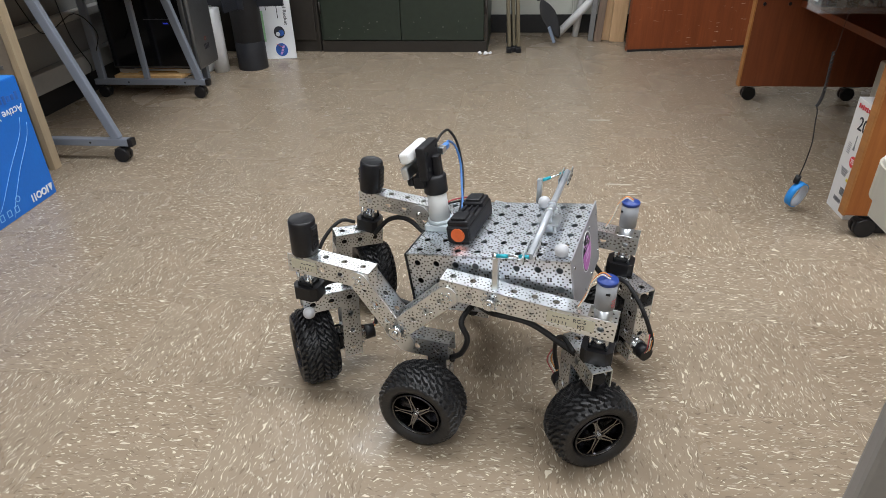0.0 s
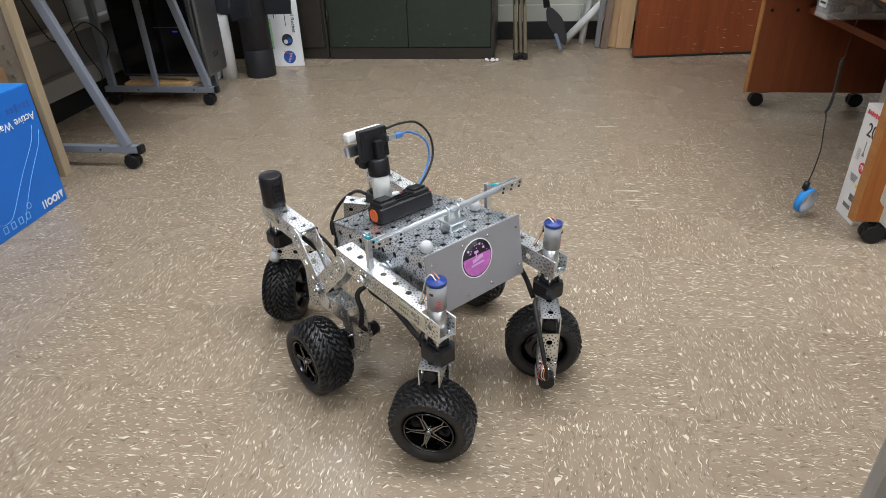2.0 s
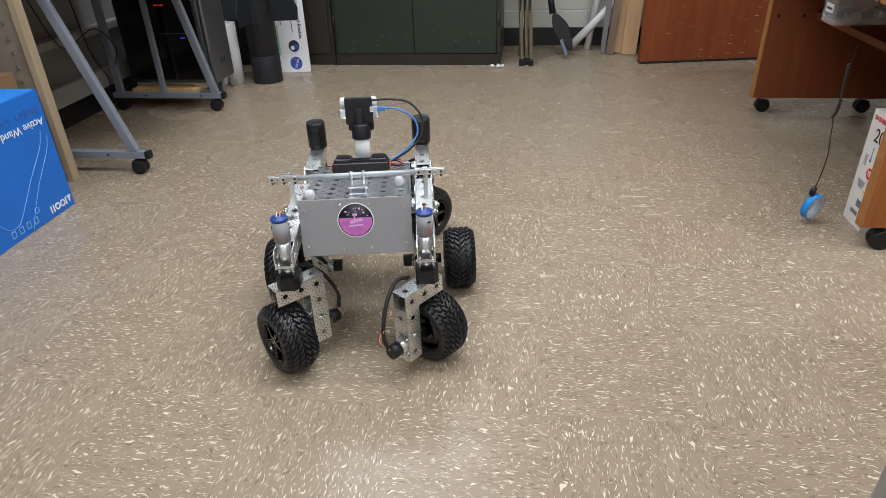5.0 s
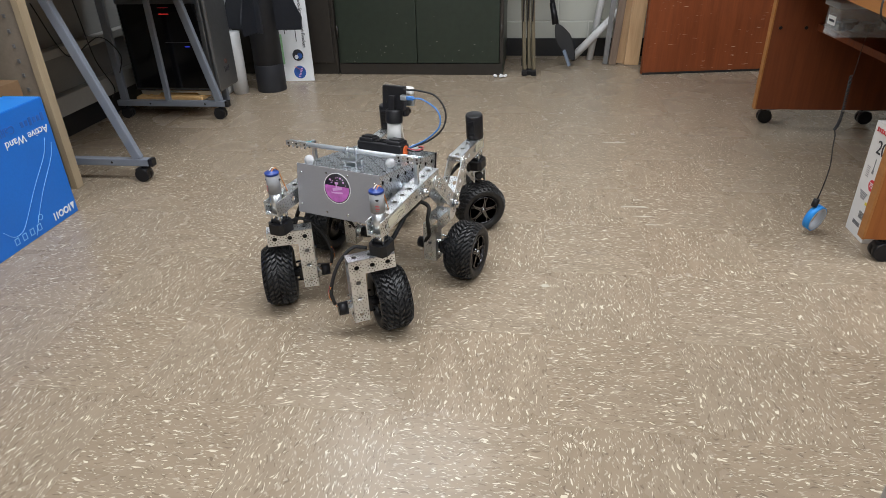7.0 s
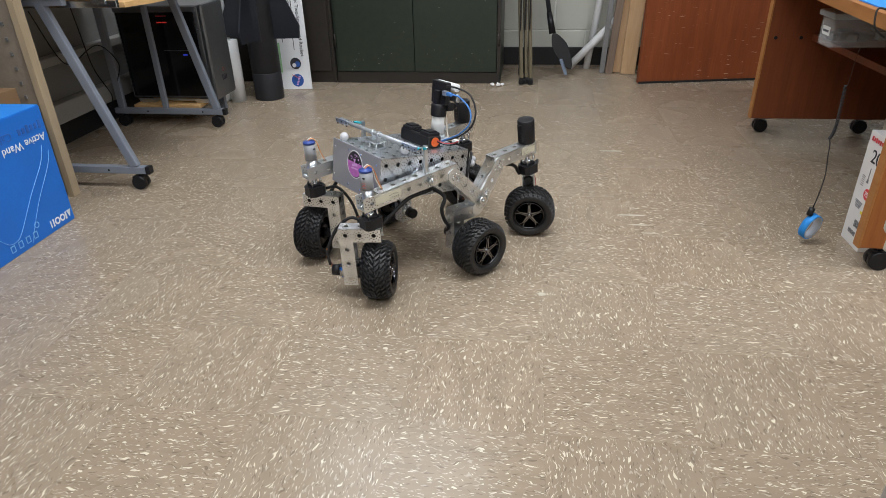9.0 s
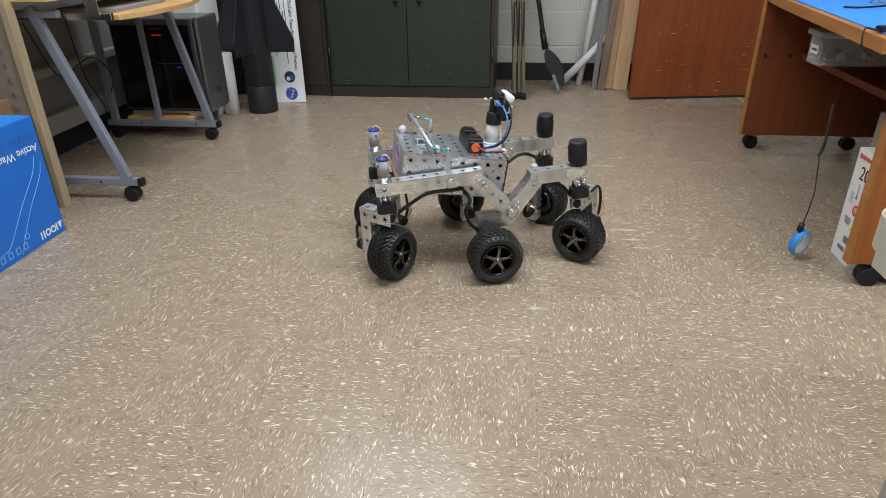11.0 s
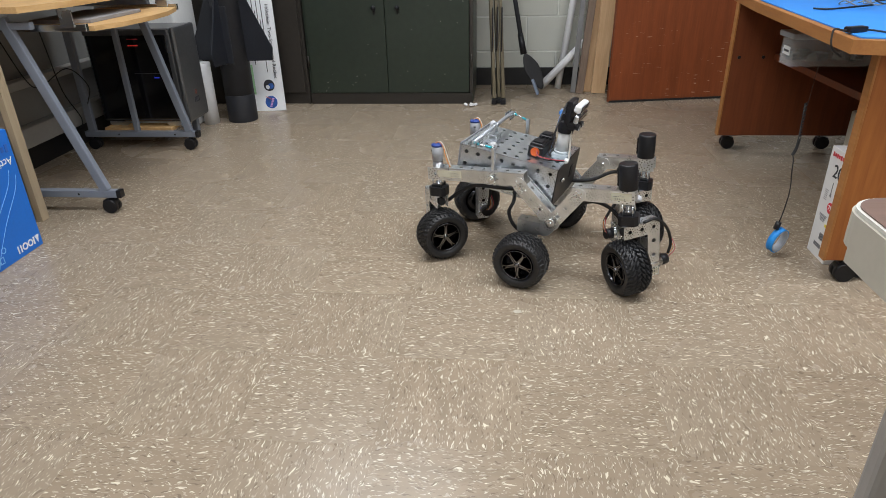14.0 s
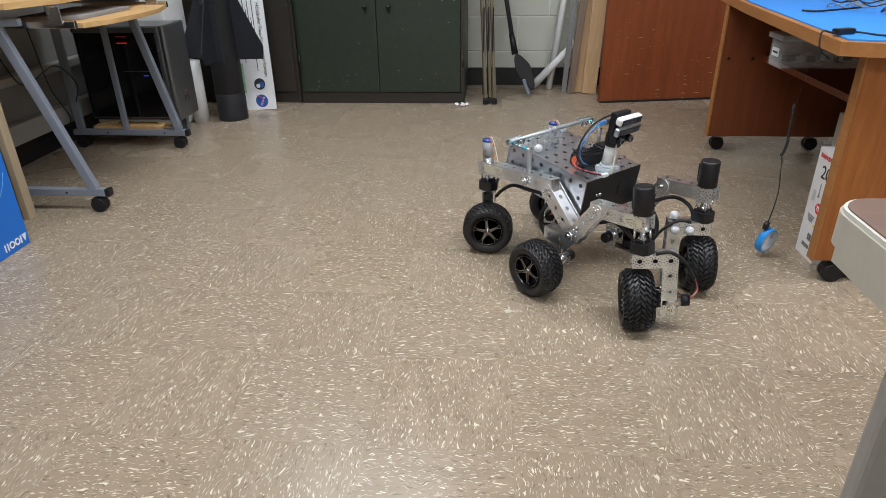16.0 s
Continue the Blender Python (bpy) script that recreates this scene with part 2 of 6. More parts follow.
# Desk veneer darkened: the shade under the tabletop is put into the colour.
CHERRY_SHADED = wood("shaded_cherry_veneer", (0.150, 0.038, 0.013), (0.225, 0.062, 0.020), axis=2)
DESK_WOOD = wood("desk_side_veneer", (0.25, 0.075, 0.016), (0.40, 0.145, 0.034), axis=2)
DESK_EDGE = wood("desk_edge", (0.30, 0.120, 0.032), (0.42, 0.190, 0.058), axis=1)
DOOR_WOOD = wood("red_door_wood", (0.175, 0.041, 0.012), (0.265, 0.068, 0.019), axis=2, scratches=0.7)
PINE = wood("pine_board", (0.50, 0.31, 0.16), (0.68, 0.47, 0.27), axis=2)
GREY_PLANK = wood("weathered_plank", (0.13, 0.09, 0.065), (0.25, 0.18, 0.13), axis=2)
BIRCH = wood("birch_panel", (0.36, 0.28, 0.18), (0.45, 0.36, 0.24), axis=2)
BLUE_MAT = mat("blue_desk_mat", (0.035, 0.26, 0.78), 0.5, var=0.05, fine=250)
BLUE_CARD = mat("blue_carton", (0.008, 0.155, 0.62), 0.42, var=0.06, fine=120)
BLUE_LIGHT = mat("blue_carton_top", (0.02, 0.23, 0.74), 0.42, var=0.05)
POSTER_WHITE = mat("poster_white", (0.84, 0.86, 0.88), 0.35, var=0.02)
WHITE_CARD = mat("white_carton", (0.76, 0.75, 0.74), 0.5, var=0.03)
WHITE_PRINT = mat("white_print", (0.82, 0.84, 0.86), 0.5, var=0.03)
PALE_BLUE_PRINT = mat("pale_blue_print", (0.22, 0.50, 0.86), 0.5, var=0.03)
RED_PRINT = mat("red_print", (0.62, 0.03, 0.05), 0.5)
YELLOW_PRINT = mat("yellow_print", (0.75, 0.62, 0.05), 0.5)
GREEN_PRINT = mat("green_print", (0.35, 0.62, 0.35), 0.5)
LOGO_RED = mat("logo_red", (0.20, 0.05, 0.035), 0.5)
BLUE_PRINT = mat("blue_print", (0.03, 0.12, 0.45), 0.5, var=0.3, fine=40)
BADGE_BLUE = mat("badge_blue", (0.03, 0.10, 0.36), 0.4, var=0.5, fine=60, broad=25)
PHOTO = mat("dark_photo", (0.12, 0.13, 0.13), 0.4, var=0.8, fine=70, broad=30)
PVC = mat("white_pvc", (0.76, 0.77, 0.78), 0.35, var=0.04)
KHAKI = mat("khaki_tube", (0.21, 0.18, 0.12), 0.4, 0.4)
CARBON = mat("carbon_fibre", (0.017, 0.019, 0.025), 0.4, var=0.4, fine=220, bump=0.3)
CARD_BLACK = mat("black_card_tube", (0.018, 0.020, 0.026), 0.55, var=0.3, fine=18, broad=6)
TOWER_GLASS = mat("tower_glass", (0.006, 0.006, 0.007), 0.1)
TOWER_GREY = mat("tower_metal", (0.20, 0.205, 0.215), 0.34, 0.8, var=0.1)
TRIM_CREAM = mat("cream_edge", (0.56, 0.55, 0.50), 0.4, var=0.04)
CREAM = mat("cream_moulding", (0.44, 0.415, 0.35), 0.45, var=0.05)
BROWN_TOP = wood("brown_laminate", (0.12, 0.075, 0.058), (0.165, 0.105, 0.082), axis=0)
GREY_LEG = mat("grey_leg_paint", (0.30, 0.29, 0.275), 0.45, var=0.05)
STRAP_BLUE = mat("strap_blue", (0.02, 0.27, 0.75), 0.6, var=0.15, fine=300, bump=0.3)
STRAP_GREY = mat("strap_grey", (0.42, 0.45, 0.5), 0.7, var=0.2, fine=300)
GREY_PAPER = mat("grey_paper", (0.24, 0.235, 0.235), 0.7, var=0.06)
PAPER = mat("paper", (0.8, 0.8, 0.8), 0.7, var=0.03)
SHOVEL_GREY = mat("shovel_plastic", (0.020, 0.022, 0.027), 0.45, var=0.15)
SHOVEL_EDGE = mat("shovel_edge", (0.22, 0.27, 0.36), 0.4, 0.2)


def clear_plastic():
    m, nt, b = nodes_of("clear_plastic")
    b.inputs["Base Color"].default_value = (0.85, 0.88, 0.9, 1)
    b.inputs["Roughness"].default_value = 0.15
    b.inputs["Alpha"].default_value = 0.16
    return m


def glow(name, col, power):
    m, nt, b = nodes_of(name)
    b.inputs["Base Color"].default_value = (*col, 1)
    b.inputs["Emission Color"].default_value = (*col, 1)
    b.inputs["Emission Strength"].default_value = power
    return m


CLEAR = clear_plastic()
RED_GLOW = glow("red_led", (1.0, 0.05, 0.04), 0.25)
BLUE_GLOW = glow("blue_led", (0.05, 0.08, 1.0), 0.3)
DIFFUSER = glow("light_diffuser", (1.0, 0.97, 0.92), 3.0)


# ---- mesh helpers ----
def part(name, bm, material, parent=None, label=""):
    """Links a bmesh as one mesh object, under a thing or a part if one is given."""
    me = bpy.data.meshes.new(name)
    if material in (PERF, PERF_BAR):
        bmesh.ops.remove_doubles(bm, verts=bm.verts[:], dist=0.00002)
    bmesh.ops.recalc_face_normals(bm, faces=bm.faces[:])
    bm.to_mesh(me)
    bm.free()
    me.materials.append(material)
    ob = new(name, me)
    if parent:
        ob.parent = parent
    if label:
        ob["label"] = label
    return ob


def thing(name, label, category, group="", kind="", m=None):
    ob = new(name)
    ob.empty_display_size = 0.1
    if m:
        ob.matrix_basis = m
    return tagged(ob, label, category, group, kind)


def bm_new():
    return bmesh.new()


def box(bm, c, s, bevel=0.0, m=None, seg=2):
    """A box of centre c and size s; m places it afterwards."""
    r = bmesh.ops.create_cube(bm, size=1)
    vs = r["verts"]
    bmesh.ops.scale(bm, vec=s, verts=vs)
    bmesh.ops.translate(bm, vec=c, verts=vs)
    if bevel:
        es = list({e for v in vs for e in v.link_edges})
        out = bmesh.ops.bevel(bm, geom=es, offset=bevel, segments=seg, affect="EDGES", profile=0.6)
        vs = list({v for f in out["faces"] for v in f.verts} | {v for v in vs if v.is_valid})
    if m:
        bmesh.ops.transform(bm, matrix=m, verts=vs)
    return bm


def span(bm, lo, hi, bevel=0.0, m=None):
    c = [(a + b) / 2 for a, b in zip(lo, hi)]
    return box(bm, c, [abs(b - a) for a, b in zip(lo, hi)], bevel, m)


def along(p0, p1, up=(0, 0, 1)):
    """The pose whose x axis runs from p0 to p1, with its origin at p0 and z towards up."""
    p0, x = Vector(p0), (Vector(p1) - Vector(p0)).normalized()
    z = Vector(up)
    z = (z - x * z.dot(x)).normalized()
    y = z.cross(x)
    return Matrix.Translation(p0) @ Matrix((x, y, z)).transposed().to_4x4()


def rod(bm, p0, p1, r, r2=None, seg=14, smooth=True):
    """A closed round bar from p0 to p1."""
    p0, p1 = Vector(p0), Vector(p1)
    d = p1 - p0
    res = bmesh.ops.create_cone(bm, cap_ends=True, segments=seg, radius1=r, radius2=r if r2 is None else r2, depth=d.length)
    m = Matrix.Translation((p0 + p1) / 2) @ d.to_track_quat("Z", "Y").to_matrix().to_4x4()
    bmesh.ops.transform(bm, matrix=m, verts=res["verts"])
    for v in res["verts"]:
        for f in v.link_faces:
            f.smooth = smooth and len(f.verts) == 4
    return bm


def lathe(bm, profile, seg=24, m=None):
    """Turns a profile of (radius, height) round z; ends are closed."""
    rings = []
    for r, h in profile:
        rings.append([bm.verts.new((r * math.cos(2 * math.pi * k / seg), r * math.sin(2 * math.pi * k / seg), h)) for k in range(seg)])
    for a, b in zip(rings, rings[1:]):
        for k in range(seg):
            f = bm.faces.new((a[k], a[(k + 1) % seg], b[(k + 1) % seg], b[k]))
            f.smooth = True
    for ring in (rings[0], rings[-1]):
        bm.faces.new(ring)
    if m:
        bmesh.ops.transform(bm, matrix=m, verts=[v for r in rings for v in r])
    return bm


def hoop(bm, r0, r1, h, m, seg=32):
    """A flat ring from radius r0 to r1, h thick, in the x, y plane of m."""
    rings = [[bm.verts.new(m @ Vector((r * math.cos(2 * math.pi * k / seg), r * math.sin(2 * math.pi * k / seg), z))) for k in range(seg)]
             for r, z in ((r0, 0), (r1, 0), (r1, h), (r0, h))]
    for a, b in zip(rings, rings[1:] + rings[:1]):
        for k in range(seg):
            bm.faces.new((a[k], a[(k + 1) % seg], b[(k + 1) % seg], b[k]))
    return bm


def ball(bm, c, r, seg=16):
    res = bmesh.ops.create_uvsphere(bm, u_segments=seg, v_segments=seg // 2 + 2, radius=r)
    bmesh.ops.translate(bm, vec=c, verts=res["verts"])
    for v in res["verts"]:
        for f in v.link_faces:
            f.smooth = True
    return bm


def curve_points(pts, steps=6):
    """A smooth run through the points."""
    ps = [Vector(p) for p in pts]
    ps = [ps[0] * 2 - ps[1]] + ps + [ps[-1] * 2 - ps[-2]]
    out = []
    for i in range(1, len(ps) - 2):
        a, b, c, d = ps[i - 1:i + 3]
        for k in range(steps):
            t = k / steps
            out.append(0.5 * (2 * b + (c - a) * t + (2 * a - 5 * b + 4 * c - d) * t * t + (3 * b - a - 3 * c + d) * t ** 3))
    out.append(ps[-2])
    return out


def cord(bm, pts, r, seg=8, steps=6):
    """A round cable through the points."""
    ps = curve_points(pts, steps)
    rings, side = [], None
    for i, p in enumerate(ps):
        d = (ps[min(i + 1, len(ps) - 1)] - ps[max(i - 1, 0)]).normalized()
        if side is None:
            side = d.orthogonal().normalized()
        side = (side - d * side.dot(d)).normalized()
        up = d.cross(side)
        rings.append([bm.verts.new(p + r * (side * math.cos(2 * math.pi * k / seg) + up * math.sin(2 * math.pi * k / seg))) for k in range(seg)])
    for a, b in zip(rings, rings[1:]):
        for k in range(seg):
            bm.faces.new((a[k], a[(k + 1) % seg], b[(k + 1) % seg], b[k])).smooth = True
    bm.faces.new(rings[0])
    bm.faces.new(rings[-1])
    return bm


def slab(bm, outline, z0, z1, m=None):
    """An outline in x, y pulled up from z0 to z1."""
    lo = [bm.verts.new((x, y, z0)) for x, y in outline]
    hi = [bm.verts.new((x, y, z1)) for x, y in outline]
    bm.faces.new(lo)
    bm.faces.new(hi)
    n = len(outline)
    for k in range(n):
        bm.faces.new((lo[k], lo[(k + 1) % n], hi[(k + 1) % n], hi[k]))
    if m:
        bmesh.ops.transform(bm, matrix=m, verts=lo + hi)
    return bm


def rounded(x0, y0, x1, y1, r, seg=6):
    """The outline of a rectangle with round corners."""
    pts = []
    for cx, cy, a in ((x1 - r, y1 - r, 0), (x0 + r, y1 - r, 90), (x0 + r, y0 + r, 180), (x1 - r, y0 + r, 270)):
        for k in range(seg + 1):
            t = radians(a + 90 * k / seg)
            pts.append((cx + r * math.cos(t), cy + r * math.sin(t)))
    return pts


def punched(bm, m, nu, nv, pu=0.0381, pv=0.0381, th=0.0022, hole=0.0063):
    """A plate of nu x nv cells in the x, y plane of m, from its origin, each cell with one large round hole."""
    uv = bm.loops.layers.uv.verify()
    for i in range(nu):
        for j in range(nv):
            cx, cy = (i + 0.5) * pu, (j + 0.5) * pv
            rings = []
            for z in (0, -th):
                inner, outer = [], []
                for k in range(16):
                    a = math.pi * k / 8
                    c, s = math.cos(a), math.sin(a)
                    q = 1 / max(abs(c), abs(s))
                    inner.append(bm.verts.new(m @ Vector((cx + hole * c, cy + hole * s, z))))
                    outer.append(bm.verts.new(m @ Vector((cx + pu / 2 * c * q, cy + pv / 2 * s * q, z))))
                rings.append((inner, outer))
            for z, (inner, outer) in enumerate(rings):
                for k in range(16):
                    n = (k + 1) % 16
                    f = bm.faces.new((inner[k], outer[k], outer[n], inner[n]))
                    for lp, (e, kk) in zip(f.loops, ((0, k), (1, k), (1, n), (0, n))):
                        a = math.pi * kk / 8
                        c, s = math.cos(a), math.sin(a)
                        q = 1 / max(abs(c), abs(s))
                        lp[uv].uv = (hole * c, hole * s) if e == 0 else (0.01905 * c * q, 0.01905 * s * q)
            for k in range(16):
                n = (k + 1) % 16
                bm.faces.new((rings[0][0][k], rings[0][0][n], rings[1][0][n], rings[1][0][k]))
                if (i in (0, nu - 1)) or (j in (0, nv - 1)):
                    a = (k + 0.5) * math.pi / 8
                    c, s = math.cos(a), math.sin(a)
                    rim = (c > 0.7 and i == nu - 1) or (c < -0.7 and i == 0) or (s > 0.7 and j == nv - 1) or (s < -0.7 and j == 0)
                    if rim:
                        bm.faces.new((rings[0][1][k], rings[1][1][k], rings[1][1][n], rings[0][1][n]))
    return bm


W = 0.0381


def channel(bm, p0, p1, up=(0, 0, 1), w=W):
    """A perforated U channel between two points on its axis; its web faces up."""
    m = along(p0, p1, up)
    length = (Vector(p1) - Vector(p0)).length
    n = max(1, round(length / W))
    pu = length / n
    h = w / 2
    punched(bm, m @ Matrix.Translation((0, -h, h)), n, 1, pu, w)
    punched(bm, m @ Matrix.Translation((0, -h, -h)) @ Matrix.Rotation(math.pi / 2, 4, "X"), n, 1, pu, w)
    punched(bm, m @ Matrix.Translation((0, h, h)) @ Matrix.Rotation(-math.pi / 2, 4, "X"), n, 1, pu, w)
    return bm


def lettering(text, size, m, material, parent, name="lettering", depth=0.0006):
    """Words in the built-in font as a mesh part; m has the text's x and y in its plane."""
    cu = bpy.data.curves.new(name, "FONT")
    cu.body, cu.size, cu.extrude, cu.align_x, cu.align_y = text, size, depth, "CENTER", "CENTER"
    tmp = new(name, cu)
    bpy.context.view_layer.update()
    me = bpy.data.meshes.new_from_object(tmp.evaluated_get(bpy.context.evaluated_depsgraph_get()))
    bpy.data.objects.remove(tmp)
    me.transform(m)
    me.materials.clear()
    me.materials.append(material)
    ob = new(name, me)
    ob.parent = parent
    return ob


# ---- structure ----
X0, X1, Y0, Y1 = -2.22, 3.2, -3.2, 3.15
BLOCK_H = 0.2200


def shell():
    b = bm_new()
    span(b, (X0 - 0.2, Y0 - 0.2, -0.2), (X1 + 0.2, Y1 + 0.2, -0.004))
    floor = tagged(part("floor", b, SLAB), "beige flecked vinyl tile floor with a waxed sheen", "floor", kind="structure")
    b = bm_new()
    span(b, (X0, Y1 + 0.004, 0), (X1, Y1 + 0.2, CEILING))
    back = tagged(part("wall_north", b, MORTAR), "off-white painted concrete block wall", "wall", kind="structure")
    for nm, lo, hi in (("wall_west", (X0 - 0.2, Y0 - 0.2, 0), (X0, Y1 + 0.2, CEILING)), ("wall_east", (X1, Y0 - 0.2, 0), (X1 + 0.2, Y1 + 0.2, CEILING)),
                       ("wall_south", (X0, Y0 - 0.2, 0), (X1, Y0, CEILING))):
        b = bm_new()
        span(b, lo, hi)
        tagged(part(nm, b, SOUTH_BOUNCE if nm == "wall_south" else PLASTER_SHADED), "plain painted wall, its tone set for shade and bounced light", "wall", kind="structure")
    b = bm_new()
    span(b, (X0 - 0.2, Y0 - 0.2, CEILING), (X1 + 0.2, Y1 + 0.2, CEILING + 0.1))
    for i in range(9):
        for j in range(11):
            span(b, (X0 + i * 0.6 + 0.01, Y0 + j * 0.58 + 0.01, CEILING - 0.012), (X0 + i * 0.6 + 0.59, Y0 + j * 0.58 + 0.57, CEILING - 0.001))
    tagged(part("ceiling", b, CEILING_TILE), "unseen suspended ceiling boards, greyed to dim reflections", "ceiling", kind="structure")
    # black rubber base along the back and left walls
    for lo, hi in (((X0 + 0.02, Y1 - 0.012, 0), (X1, Y1 - 0.0005, 0.115)), ((X0 + 0.0005, Y0, 0), (X0 + 0.012, Y1 - 0.014, 0.115))):
        b = bm_new()
        span(b, lo, hi, 0.003)
        tagged(part("baseboard", b, RUBBER_BASE), "black rubber wall base", "baseboard", kind="structure")
    return floor, back


FLOOR, WALL_BACK = shell()


def ceiling_lights():
    first = None
    for lx, ly in LIGHT_SPOTS:
        if first is None:
            first = thing("ceiling_light", "unseen recessed fluorescent ceiling light with a white frame", "ceiling light", "ceiling lights", m=pose(lx, ly, CEILING))
            b = bm_new()
            for sx in (-1, 1):
                box(b, (sx * (LIGHT_X / 2 + 0.015), 0, -0.02), (0.03, LIGHT_Y + 0.06, 0.03), 0.003)
                box(b, (0, sx * (LIGHT_Y / 2 + 0.015), -0.02), (LIGHT_X, 0.03, 0.03), 0.003)
            part("light_frame", b, WHITE_PLASTIC, first)
            b = bm_new()
            box(b, (0, 0, -0.017), (LIGHT_X - 0.002, LIGHT_Y - 0.002, 0.006))
            part("diffuser", b, DIFFUSER, first)
        else:
            copy_thing(first, pose(lx, ly, CEILING))


ceiling_lights()


# ---- furniture along the back wall ----
def cabinets():
    yf = 2.60
    cab = thing("metal_cabinet", "dark green enamelled double-door steel cabinet, scuffed", "cabinet", m=pose(0, 0, 0))
    b = bm_new()
    span(b, (-1.235, yf + 0.02, 0.0), (-0.228, Y1 - 0.02, 1.95), 0.004)
    part("body", b, CABINET, cab)
    b = bm_new()
    span(b, (-1.232, yf + 0.004, 0.0), (-0.232, yf + 0.019, 0.066), 0.003)
    part("plinth", b, CABINET_BROWN, cab)
    b = bm_new()
    span(b, (-0.248, yf - 0.002, 0.067), (-0.227, yf + 0.019, 1.94), 0.003)
    part("side_stile", b, CABINET_BROWN, cab)
    rng = random.Random(5)
    for x0, x1, kx in ((-1.216, -0.7435, -0.803), (-0.7405, -0.2505, -0.665)):
        b = bm_new()
        span(b, (x0, yf - 0.004, 0.070), (x1, yf + 0.019, 1.93), 0.004)
        d = part("door", b, CABINET, cab)
        b = bm_new()
        rod(b, (kx, yf - 0.018, 0.56), (kx, yf - 0.003, 0.56), 0.007)
        ball(b, (kx, yf - 0.024, 0.56), 0.014)
        box(b, (kx, yf - 0.006, 0.538), (0.012, 0.006, 0.03), 0.002)
        part("knob", b, BLACK, d, "small dark round knob")
        for k in range(16):
            b = bm_new()
            sx, sz = rng.uniform(x0 + 0.03, x1 - 0.04), rng.choice((rng.uniform(0.08, 0.2), rng.uniform(0.1, 0.6)))
            span(b, (sx, yf - 0.0046, sz), (sx + rng.uniform(0.0015, 0.009), yf - 0.0040, sz + rng.uniform(0.0008, 0.004)))
            part("scuff_mark", b, SCUFF, d)
    for z in (0.22, 1.1):
        for hx in (-1.224, -0.238):
            b = bm_new()
            rod(b, (hx, yf - 0.004, z), (hx, yf - 0.004, z + 0.07), 0.005)
            part("hinge", b, CABINET_BROWN, cab)
    side = thing("metal_locker", "narrow brown-black enamelled steel locker beside the cabinet", "cabinet")
    b = bm_new()
    span(b, (-2.0, yf + 0.012, 0.0), (-1.238, Y1 - 0.02, 1.95), 0.004)
    part("body", b, CABINET_BROWN, side)
    b = bm_new()
    span(b, (-1.98, yf - 0.002, 0.07), (-1.262, yf + 0.011, 1.93), 0.004)
    part("door", b, CABINET_BROWN, side)
    b = bm_new()
    span(b, (-1.25, yf - 0.0, 0.0), (-1.239, yf + 0.011, 1.94), 0.002)
    part("edge_strip", b, CABINET_BROWN, side)
    for k, (px, py, s) in enumerate(((-0.27, 2.55, 0.017), (-0.235, 2.54, 0.02), (-0.21, 2.56, 0.014))):
        b = bm_new()
        res = bmesh.ops.create_icosphere(b, subdivisions=2, radius=s)
        for v in res["verts"]:
            v.co *= 0.75 + 0.5 * noise.noise(v.co * 70 + Vector((k * 9, 0, 0)))
            v.co.z = v.co.z * 0.7 + s * 0.6
        bmesh.ops.translate(b, vec=(px, py, 0), verts=res["verts"])
        tagged(part("paper_crumb", b, PAPER), "crumpled scrap of white paper on the floor", "paper scrap", "paper scraps")


cabinets()


